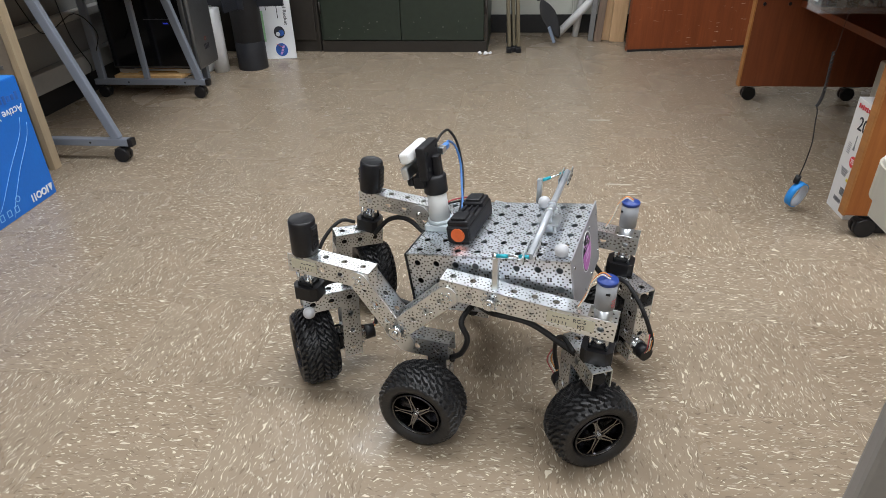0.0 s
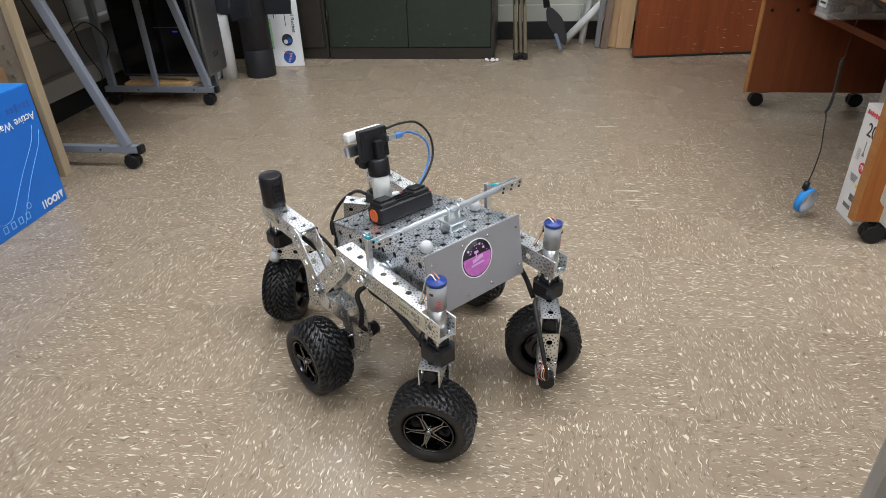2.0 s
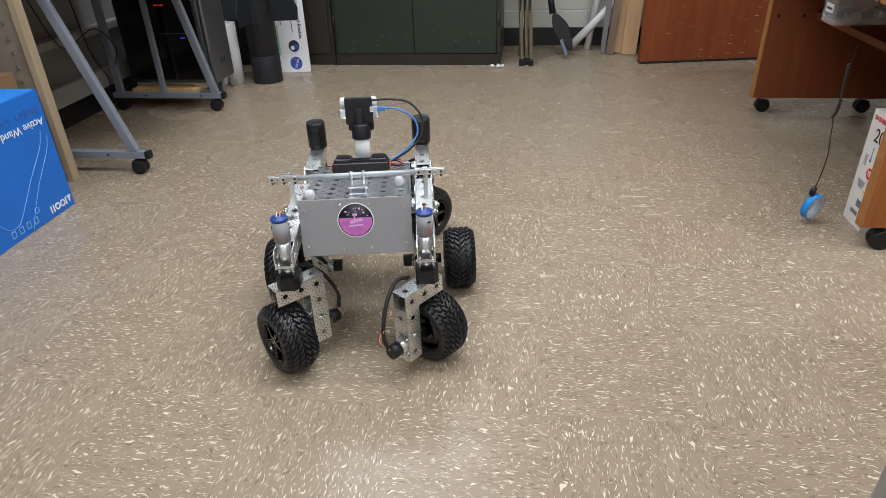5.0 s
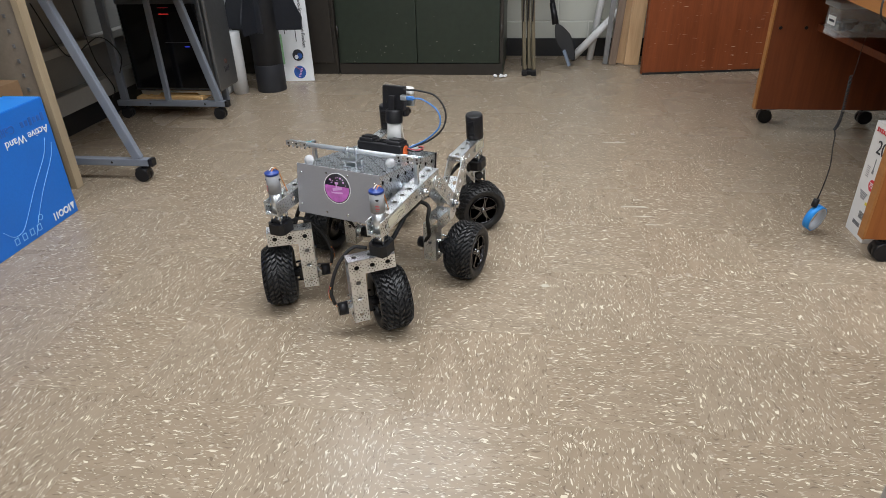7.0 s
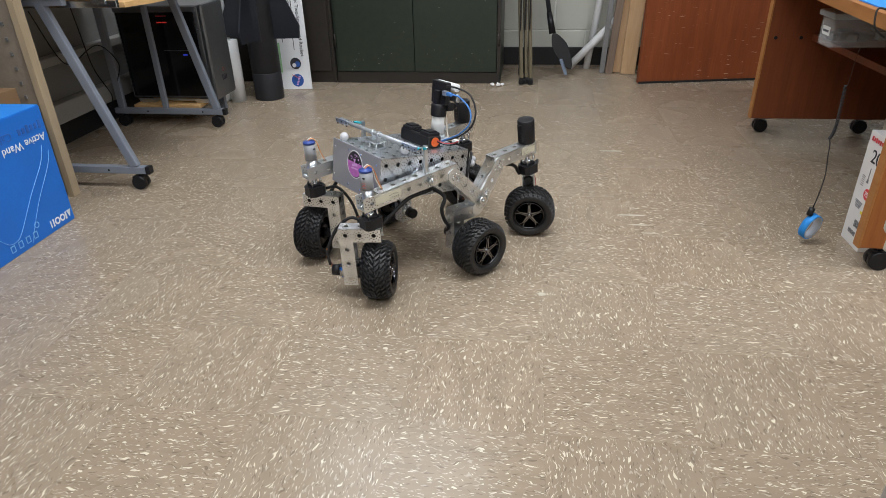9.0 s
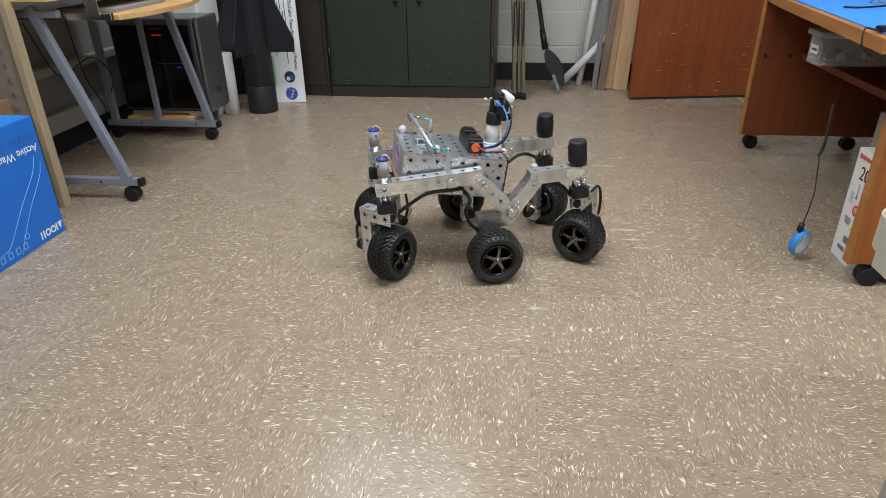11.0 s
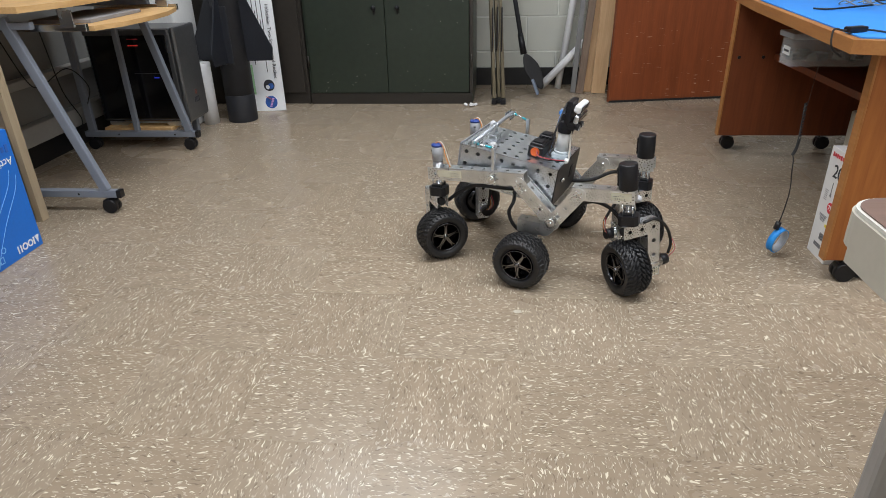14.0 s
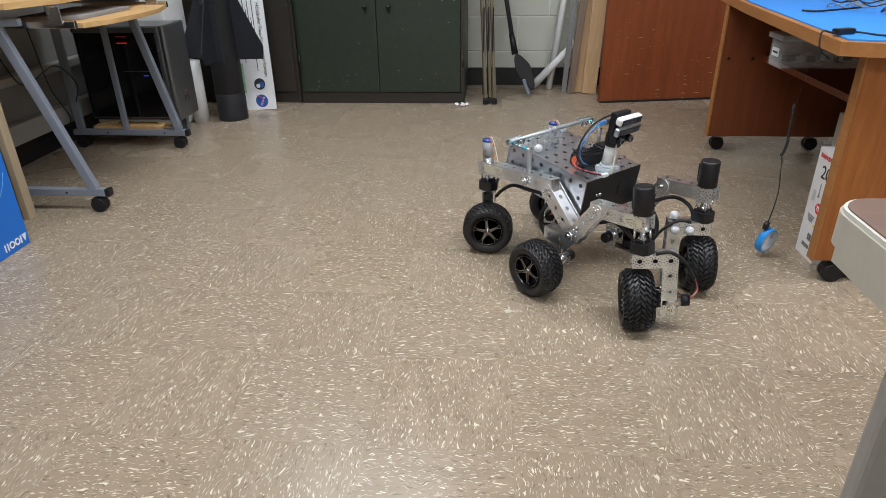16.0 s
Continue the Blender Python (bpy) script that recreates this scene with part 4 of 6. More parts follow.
# ---- right side: desk and what is on and under it ----
def work_desk():
    d = thing("work_desk", "cherry veneered work desk with a pale wooden edge, on casters", "desk")
    b = bm_new()
    slab(b, [(0.80, 0.42), (0.90, 0.385), (1.75, 0.385), (1.75, 1.93), (0.96, 1.93), (0.885, 1.35)], 0.652, 0.686)
    part("tabletop", b, DESK_EDGE, d, "tabletop with a pale wooden edge")
    b = bm_new()
    span(b, (0.885, 0.44, 0.07), (1.70, 0.468, 0.651), 0.002)
    near = part("side_panel", b, DESK_WOOD, d)
    b = bm_new()
    span(b, (0.878, 0.438, 0.07), (0.8845, 0.470, 0.651), 0.001)
    part("edge_band", b, DESK_EDGE, near)
    b = bm_new()
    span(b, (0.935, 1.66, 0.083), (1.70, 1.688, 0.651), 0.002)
    far = part("side_panel", b, CHERRY_SHADED, d)
    b = bm_new()
    span(b, (0.928, 1.655, 0.083), (0.9345, 1.692, 0.651), 0.001)
    part("edge_band", b, DESK_EDGE, far)
    for x in (0.966, 1.067):
        b = bm_new()
        rod(b, (x, 1.656, 0.43), (x, 1.6605, 0.43), 0.007, seg=12)
        part("screw_cap", b, BLACK, far)
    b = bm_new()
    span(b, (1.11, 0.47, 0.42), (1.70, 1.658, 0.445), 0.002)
    part("shelf", b, CHERRY_SHADED, d)
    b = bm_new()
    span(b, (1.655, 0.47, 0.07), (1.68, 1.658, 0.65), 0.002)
    part("back_panel", b, CHERRY_SHADED, d)
    for x, y in ((1.005, 1.742), (1.43, 1.742), (0.95, 0.46), (1.6, 0.46)):
        caster(d, x, y, 0.029 if y > 1 else 0.028)
    for x in (1.005, 1.43):
        b = bm_new()
        span(b, (x - 0.03, 1.690, 0.0715), (x + 0.03, 1.775, 0.092), 0.002)
        part("caster_plate", b, STRIP_GREY, d)
    m = thing("desk_mat", "bright blue mat covering the desk", "mat")
    b = bm_new()
    slab(b, [(0.825, 0.437), (0.905, 0.41), (1.73, 0.41), (1.73, 1.9), (0.98, 1.9), (0.907, 1.35)], 0.6865, 0.690)
    part("sheet", b, BLUE_MAT, m)
    c = thing("desk_cable", "black cable with a small in-line switch on the blue mat", "cable")
    b = bm_new()
    cord(b, [(0.822, 0.505, 0.630), (0.797, 0.502, 0.648), (0.786, 0.50, 0.668), (0.790, 0.508, 0.699), (0.815, 0.508, 0.696), (0.85, 0.518, 0.697), (0.885, 0.52, 0.695), (0.93, 0.47, 0.693), (1.02, 0.45, 0.693), (1.3, 0.55, 0.693)], 0.0024)
    part("cable", b, BLACK_MATT, c)
    b = bm_new()
    box(b, (0, 0, 0), (0.056, 0.024, 0.014), 0.004, along((0.821, 0.508, 0.698), (0.875, 0.527, 0.698)) @ Matrix.Translation((0.028, 0, 0)))
    part("switch", b, BLACK, c)
    g = thing("coiled_cables", "heap of black and grey cables on the blue mat", "cables")
    rng = random.Random(8)
    for k in range(7):
        cx, cy = 1.17 + rng.uniform(-0.08, 0.12), 1.05 + rng.uniform(-0.1, 0.1)
        r = rng.uniform(0.04, 0.09)
        pts = [(cx + r * math.cos(a * 0.9 + k), cy + r * math.sin(a * 0.9 + k), 0.697 + 0.006 * k + 0.01 * math.sin(a * 2 + k)) for a in range(9)]
        b = bm_new()
        cord(b, pts, 0.0022, 6, 4)
        part("cable", b, BLACK_MATT if k % 3 else GREY_INK, g)
    b = bm_new()
    cord(b, [(1.15, 1.05, 0.70), (1.0, 1.0, 0.695), (0.95, 1.02, 0.695)], 0.0032, 6)
    part("plug_lead", b, BLACK, g)


work_desk()


def under_desk():
    p = thing("plastic_bin", "clear plastic storage bin with dark contents under the desktop", "storage bin", m=pose(0, 0, 0))
    x0, x1, y0, y1, z0, z1 = 0.925, 1.19, 1.042, 1.142, 0.504, 0.594
    b = bm_new()
    for lo, hi in (((x0, y0, z0), (x1, y1, z0 + 0.003)), ((x0, y0, z0 + 0.0035), (x0 + 0.003, y1, z1)), ((x1 - 0.003, y0, z0 + 0.0035), (x1, y1, z1)),
                   ((x0 + 0.0035, y0, z0 + 0.0035), (x1 - 0.0035, y0 + 0.003, z1)), ((x0 + 0.0035, y1 - 0.003, z0 + 0.0035), (x1 - 0.0035, y1, z1))):
        span(b, lo, hi)
    part("tub", b, CLEAR, p)
    b = bm_new()
    span(b, (x0 - 0.012, y0 - 0.012, z1 + 0.0005), (x1 + 0.012, y1 + 0.012, z1 + 0.02), 0.006)
    part("lid", b, LID, p, "frosted grey-white lid")
    b = bm_new()
    span(b, (x0 - 0.0016, y0 + 0.022, z0 + 0.034), (x0 - 0.0004, y1 - 0.020, z0 + 0.062))
    lab = part("paper_label", b, WHITE_CARD, p)
    b = bm_new()
    span(b, (x0 - 0.0026, y0 + 0.030, z0 + 0.044), (x0 - 0.0018, y1 - 0.028, z0 + 0.051))
    part("label_print", b, INK, lab)
    rng = random.Random(3)
    for k in range(12):
        b = bm_new()
        cx, cy = rng.uniform(x0 + 0.03, x1 - 0.03), rng.uniform(y0 + 0.03, y1 - 0.03)
        box(b, (cx, cy, z0 + 0.006 + rng.uniform(0.012, 0.03)), (rng.uniform(0.02, 0.04), rng.uniform(0.02, 0.06), 0.024), 0.002)
        part("contents", b, BLACK if k % 4 else STRIP_GREY, p)
    for yy in (y0 + 0.025, y1 - 0.025):
        b = bm_new()
        span(b, (x0 + 0.03, yy - 0.012, z1 + 0.0206), (x1 - 0.03, yy + 0.012, 0.6518))
        part("hanger", b, BLACK, p)
    s = thing("network_box", "small black network box with cables on the desk shelf", "electronics")
    b = bm_new()
    span(b, (1.2, 0.65, 0.4455), (1.42, 0.95, 0.50), 0.004)
    part("case", b, BLACK, s)
    b = bm_new()
    cord(b, [(1.2, 0.7, 0.47), (1.17, 0.72, 0.45), (1.165, 0.78, 0.452), (1.175, 0.84, 0.455), (1.2, 0.86, 0.47)], 0.004)
    part("cable", b, BLACK_MATT, s)
    b = bm_new()
    box(b, (1.197, 0.60, 0.475), (0.006, 0.05, 0.05), 0.001)
    part("label", b, WHITE_CARD, s)
    w = thing("white_case", "pale grey plastic case under the desk", "case")
    b = bm_new()
    span(b, (1.22, 0.80, 0.0), (1.45, 1.15, 0.33), 0.01)
    part("shell", b, CREAM, w)

    c = thing("product_carton", "tall white product carton with red and black print, flaps open", "box", m=pose(0.940, 0.556, 0.0, 0, 0, 0))
    b = bm_new()
    span(b, (0, -0.006, 0), (0.42, 0.108, 0.345), 0.002)
    part("carton", b, WHITE_CARD, c)
    b = bm_new()
    box(b, (0.2, 0.0, 0.0), (0.40, 0.0015, 0.075), 0, pose(0.0, -0.004, 0.346, 50, 0, 0) @ Matrix.Translation((0, 0, 0.037)))
    part("flap", b, WHITE_CARD, c)
    face = Matrix(((0, 0, -1, -0.0008), (-1, 0, 0, 0), (0, 1, 0, 0), (0, 0, 0, 1)))

    def at(y, z):
        return face @ Matrix.Translation((-y, z, 0))
    lettering("20", 0.056, at(0.040, 0.278), INK, c)
    b = bm_new()
    for k in range(7):
        box(b, (-0.001, 0.088 - k * 0.0115, 0.325), (0.0012, 0.007, 0.010 if k % 2 else 0.013))
    part("brand_mark", b, RED_PRINT, c, "red brand mark in bars")
    b = bm_new()
    rod(b, (-0.0012, 0.034, 0.170), (-0.0002, 0.034, 0.170), 0.017, seg=24, smooth=False)
    badge = part("red_badge", b, RED_PRINT, c)
    lettering("75", 0.021, face @ Matrix.Translation((-0.034, 0.170, 0.0008)), WHITE_PRINT, badge)
    b = bm_new()
    box(b, (-0.001, 0.050, 0.225), (0.0012, 0.002, 0.042))
    box(b, (-0.001, 0.050, 0.203), (0.0012, 0.012, 0.003))
    box(b, (-0.001, 0.050, 0.208), (0.0012, 0.007, 0.008))
    for k in range(6):
        box(b, (-0.001, 0.062, 0.138 - k * 0.004), (0.0012, 0.045 - 0.004 * k, 0.0012))
        box(b, (-0.001, 0.076, 0.215 - k * 0.006), (0.0012, 0.018, 0.0012))
    for k in range(9):
        box(b, (-0.001, 0.052 - k * 0.0048, 0.072), (0.0012, 0.0020, 0.022))
        box(b, (-0.001, 0.074 - k * 0.005, 0.040), (0.0012, 0.0022, 0.013))
    tagged(part("small_print", b, GREY_INK, c), kind="stuff")
    b = bm_new()
    box(b, (-0.001, 0.030, 0.112), (0.0012, 0.016, 0.008))
    part("yellow_print", b, YELLOW_PRINT, c)

    k = thing("wrist_strap", "blue anti-static wrist strap hanging by a coiled black cord", "wrist strap")
    bx, by = 0.815, 0.60
    b = bm_new()
    spine = curve_points([(0.805, by, 0.487), (0.807, by, 0.441), (0.809, by, 0.385), (0.806, by, 0.352), (0.800, by, 0.335)], 75)
    turns = [p + Vector((0.0034 * math.cos(a * 1.05), 0.0034 * math.sin(a * 1.05), 0)) for a, p in enumerate(spine)]
    cord(b, turns, 0.0014, 5, 2)
    part("coiled_cord", b, BLACK_MATT, k)
    b = bm_new()
    cord(b, [(0.800, by, 0.336), (0.806, by, 0.318), (0.809, by, 0.285), (0.816, by, 0.225), (0.813, by, 0.165), (0.806, by, 0.115)], 0.0017, 6)
    part("lead", b, BLACK_MATT, k)
    b = bm_new()
    cord(b, [(0.808, by, 0.486), (0.812, by + 0.003, 0.494), (bx, by + 0.004, 0.56), (bx + 0.010, by + 0.008, 0.6515)], 0.0006, 5)
    part("hanging_cord", b, BLACK_MATT, k)
    b = bm_new()
    rod(b, (0.806, by, 0.120), (0.800, by - 0.002, 0.096), 0.009, seg=12)
    part("snap", b, BLACK, k)
    for rad, z0, z1, material, nm in ((0.037, 0.0, 0.022, STRAP_BLUE, "band"), (0.034, -0.001, 0.023, STRAP_GREY, "lining")):
        b = bm_new()
        m = Matrix.Translation((bx - 0.002, by, 0.058)) @ Matrix.Rotation(radians(26), 4, Vector((0.39, 0.84, -0.39))) @ pose(0, 0, 0, 78, 0, 40)
        n = 26
        inner = rad - 0.0025
        rings = []
        for z in (z0 - 0.011, z1 - 0.011):
            rings.append([[b.verts.new(m @ Vector((0.85 * q * math.cos(2 * math.pi * i / n), 1.1 * q * math.sin(2 * math.pi * i / n), z))) for i in range(n)] for q in (rad, inner)])
        for i in range(n):
            j = (i + 1) % n
            b.faces.new((rings[0][0][i], rings[0][0][j], rings[1][0][j], rings[1][0][i])).smooth = True
            b.faces.new((rings[0][1][i], rings[0][1][j], rings[1][1][j], rings[1][1][i])).smooth = True
            b.faces.new((rings[0][0][i], rings[0][0][j], rings[0][1][j], rings[0][1][i]))
            b.faces.new((rings[1][0][i], rings[1][0][j], rings[1][1][j], rings[1][1][i]))
        part(nm, b, material, k)
    f = thing("floor_cables", "tangle of black power cables with a plug on the floor", "cables")
    rng = random.Random(4)
    for q in range(4):
        b = bm_new()
        y = 0.50 + q * 0.02
        cord(b, [(1.02 + rng.uniform(-.02, .02), y, 0.007), (1.10, y - 0.03 + rng.uniform(-.03, .03), 0.009 + q * 0.004), (1.18, y + rng.uniform(-.03, .03), 0.012), (1.3, y - 0.05, 0.008), (1.5, y, 0.007)], 0.005, 6)
        part("cable", b, BLACK_MATT, f)
    b = bm_new()
    box(b, (1.01, 0.475, 0.013), (0.035, 0.022, 0.022), 0.004)
    part("plug", b, BLACK, f)
    b = bm_new()
    cord(b, [(1.02, 0.36, 0.006), (1.06, 0.34, 0.006), (1.12, 0.33, 0.006), (1.25, 0.38, 0.006), (1.4, 0.40, 0.006)], 0.006, 6)
    part("cable", b, BLACK_MATT, f)


under_desk()


def school_desk():
    d = thing("small_table", "small table with a brown top, cream moulded rim and grey legs", "table")
    o = rounded(0.393, -1.0, 1.05, -0.455, 0.05, 8)
    b = bm_new()
    slab(b, o, 0.548, 0.612)
    bmesh.ops.bevel(b, geom=[e for e in b.edges if abs(e.verts[0].co.z - e.verts[1].co.z) < 1e-5 and e.verts[0].co.z < 0.55], offset=0.02, segments=3, affect="EDGES")
    part("rim", b, CREAM, d, "cream moulded rim")
    b = bm_new()
    slab(b, rounded(0.396, -0.997, 1.047, -0.458, 0.048, 8), 0.6125, 0.618)
    part("edge_trim", b, TRIM_CREAM, d, "thin pale edge trim")
    b = bm_new()
    slab(b, rounded(0.400, -0.993, 1.043, -0.462, 0.045, 8), 0.6185, 0.620)
    part("top", b, BROWN_TOP, d, "brown laminate top")
    for x in (0.474, 0.98):
        for y in (-0.60, -0.93):
            b = bm_new()
            box(b, (x, y, 0.274), (0.05, 0.03, 0.548), 0.008)
            part("leg", b, GREY_LEG, d)


school_desk()


# ---- the six-wheeled rover ----
TYRE_R, TYRE_W, WHEEL_OUT = 0.0805, 0.080, 0.010
STEER_X = {("front", 1): (0.3527, 0.360), ("front", -1): (0.3527, 0.386), ("rear", 1): (-0.2149, -0.212), ("rear", -1): (-0.2149, -0.208)}
AXIS_Y, MID_X, MID_Y = 0.146, 0.084, 0.218
TURN_CENTRE = (0.096, -0.427)
WHEEL_SHIFT = {("front", 1): (-0.002, -0.007), ("rear", 1): (0.0, 0.016), ("middle", -1): (0.008, -0.006)}
STEER_TURN = {("front", 1): -46, ("front", -1): -46, ("rear", 1): 37, ("rear", -1): 46}


def tyre_mesh():
    """A ring of rubber whose tread stands up in arrow-shaped blocks."""
    b = bm_new()
    h = TYRE_W / 2
    seg, lanes, rows = 320, 30, 32
    rng = random.Random(11)
    jitter = [rng.uniform(-0.05, 0.05) for _ in range(rows)]
    prof = []
    for k in range(lanes + 1):
        v = -1 + 2 * k / lanes
        prof.append((TYRE_R - 0.0062 - 0.0090 * max(0, abs(v) - 0.55) ** 2 / 0.2025, v * (h - 0.004), v))
    side = [(0.070, h - 0.0012), (0.064, h), (0.056, h - 0.001), (0.0495, h - 0.005), (0.0475, h - 0.012)]
    rings = []
    for r, y in reversed(side):
        rings.append([(r, -y)] * seg)
    for r, y, v in prof:
        ring = []
        for k in range(seg):
            a = k / seg * rows
            u = a - abs(v) * 2.6 + (0.5 if v > 0 else 0.0)
            i = int(math.floor(u)) % rows
            lane = abs(v) * 2.6
            step = int(lane)
            g = (u + 0.5 * (step % 2) + jitter[i]) % 1.0
            edge = lane - step
            taper = 0.06 + 0.16 * abs(edge - 0.5)
            gap = (edge < 0.10 and step > 0) or abs(v) < 0.03
            up = 0.0062 if 0.16 + taper < g < 0.92 - taper and not gap else 0.0
            ring.append((r + up, y))
        rings.append(ring)
    for r, y in side:
        rings.append([(r, y)] * seg)
    vs = [[b.verts.new((r * math.cos(2 * math.pi * k / seg), y, r * math.sin(2 * math.pi * k / seg))) for k, (r, y) in enumerate(ring)] for ring in rings]
    n = len(side)
    for q, (p, o) in enumerate(zip(vs, vs[1:])):
        for k in range(seg):
            f = b.faces.new((p[k], p[(k + 1) % seg], o[(k + 1) % seg], o[k]))
            f.smooth = q < n - 1 or q > len(vs) - n - 1
    for k in range(seg):
        b.faces.new((vs[-1][k], vs[-1][(k + 1) % seg], vs[0][(k + 1) % seg], vs[0][k]))
    return b


def wheel_meshes():
    o = TYRE_W / 2 - 0.004
    b = bm_new()
    # rim barrel, dished back, lip
    seg = 40
    prof = [(0.0475, -0.030), (0.0475, o), (0.0455, o + 0.002), (0.0435, o), (0.0425, o - 0.010), (0.040, o - 0.030), (0.004, o - 0.034), (0.004, -0.030)]
    rings = [[b.verts.new((q * math.cos(2 * math.pi * k / seg), y, q * math.sin(2 * math.pi * k / seg))) for k in range(seg)] for q, y in prof]
    rings.append(rings[0])
    for p, q in zip(rings, rings[1:]):
        for k in range(seg):
            b.faces.new((p[k], p[(k + 1) % seg], q[(k + 1) % seg], q[k])).smooth = True
    rim = b
    b = bm_new()
    for k in range(5):
        m = Matrix.Rotation(2 * math.pi * k / 5, 4, "Y") @ Matrix.Translation((0, o - 0.010, 0)) @ Matrix.Rotation(radians(90), 4, "X")
        for sg in (-1, 1):
            arm = [(0.007, sg * 0.0026), (0.033, sg * 0.0010), (0.0445, sg * 0.0060), (0.0445, sg * 0.0080), (0.033, sg * 0.0029), (0.007, sg * 0.0054)]
            slab(b, arm, -0.008, -0.001, m)
        slab(b, [(0.007, -0.0020), (0.034, -0.0008), (0.034, 0.0008), (0.007, 0.0020)], -0.0055, -0.003, m)
    hoop = []
    for rr, yy in ((0.0455, o - 0.002), (0.0465, o + 0.001), (0.0445, o + 0.0012), (0.0435, o - 0.002)):
        hoop.append([b.verts.new((rr * math.cos(2 * math.pi * k / 40), yy, rr * math.sin(2 * math.pi * k / 40))) for k in range(40)])
    for p, q in zip(hoop, hoop[1:] + hoop[:1]):
        for k in range(40):
            b.faces.new((p[k], p[(k + 1) % 40], q[(k + 1) % 40], q[k])).smooth = True
    ringm = Matrix.Rotation(radians(-90), 4, "X")
    lathe(b, [(0.0005, o - 0.03), (0.012, o - 0.03), (0.012, o - 0.008), (0.009, o - 0.004), (0.006, o - 0.004), (0.006, o), (0.0045, o + 0.002), (0.0005, o + 0.002)], 20, ringm)
    for k in range(5):
        m = Matrix.Rotation(2 * math.pi * (k + 0.5) / 5, 4, "Y")
        rod(b, m @ Vector((0.0088, o - 0.010, 0)), m @ Vector((0.0088, o - 0.002, 0)), 0.0016, seg=8)
    return rim, b


ROVER = thing("rover", "six-wheeled perforated-aluminium rover robot with a camera mast, driving in a circle", "robot")
WHEELS = []


def perforated_part(name, parent, *bars, label=""):
    b = bm_new()
    for args in bars:
        channel(b, *args)
    return part(name, b, PERF_BAR, parent, label)


def strut_pair(name, s, p0, p1, up, web_from, web_cells):
    """Two round-ended flat bars with clusters of holes, and a short perforated web between them."""
    w = 0.0405
    m = along(p0, p1, up)
    length = (Vector(p1) - Vector(p0)).length
    n = round((length - w * 0.7) / W)
    pu = (length - w * 0.7) / n
    first = None
    for side in (1, -1):
        b = bm_new()
        plane = m @ Matrix.Translation((w * 0.35, side * (W / 2 + 0.0032), side * w / 2)) @ Matrix.Rotation(-side * math.pi / 2, 4, "X")
        punched(b, plane, n, 1, pu, w, 0.0026, 0.0058)
        for cx, sg in ((0.0, -1), (n * pu, 1)):
            o = [(cx + sg * w / 2 * math.sin(math.pi * k / 12), w / 2 - w / 2 * math.cos(math.pi * k / 12)) for k in range(13)]
            slab(b, o, -0.0026, 0.0, plane)
        ob = part(name, b, PERF_BAR, ROVER, "flat perforated aluminium strut bar")
        for k in range(n):
            if (k + (side > 0)) % 2:
                continue
            b = bm_new()
            for a in (0.6, 2.2, 3.8, 5.4):
                q = plane @ Vector(((k + 0.5) * pu + 0.010 * math.cos(a), w / 2 + 0.010 * math.sin(a), 0))
                rod(b, q, q + (plane.to_3x3() @ Vector((0, 0, 0.003))), 0.0027, seg=8)
            part("bolt_cluster", b, STEEL, ob)
        first = first or ob
    b = bm_new()
    punched(b, m @ Matrix.Translation((web_from, -W / 2 + 0.002, w / 2 - 0.004)), web_cells, 1, W, W - 0.004)
    part("strut_web", b, PERF_BAR, first)


def steer_pose(end, s):
    xt, xb = STEER_X[end, s]
    tilt = -math.degrees(math.atan2(xb - xt, 0.304))
    dx, dy = xb - TURN_CENTRE[0], s * AXIS_Y - TURN_CENTRE[1]
    turn = STEER_TURN[end, s]
    sx, sy = WHEEL_SHIFT.get((end, s), (0.0, 0.0))
    return pose(xb + sx, s * AXIS_Y + sy, TYRE_R, 0, tilt, 0) @ pose(0, 0, 0, 0, 0, turn), math.hypot(dx, dy)


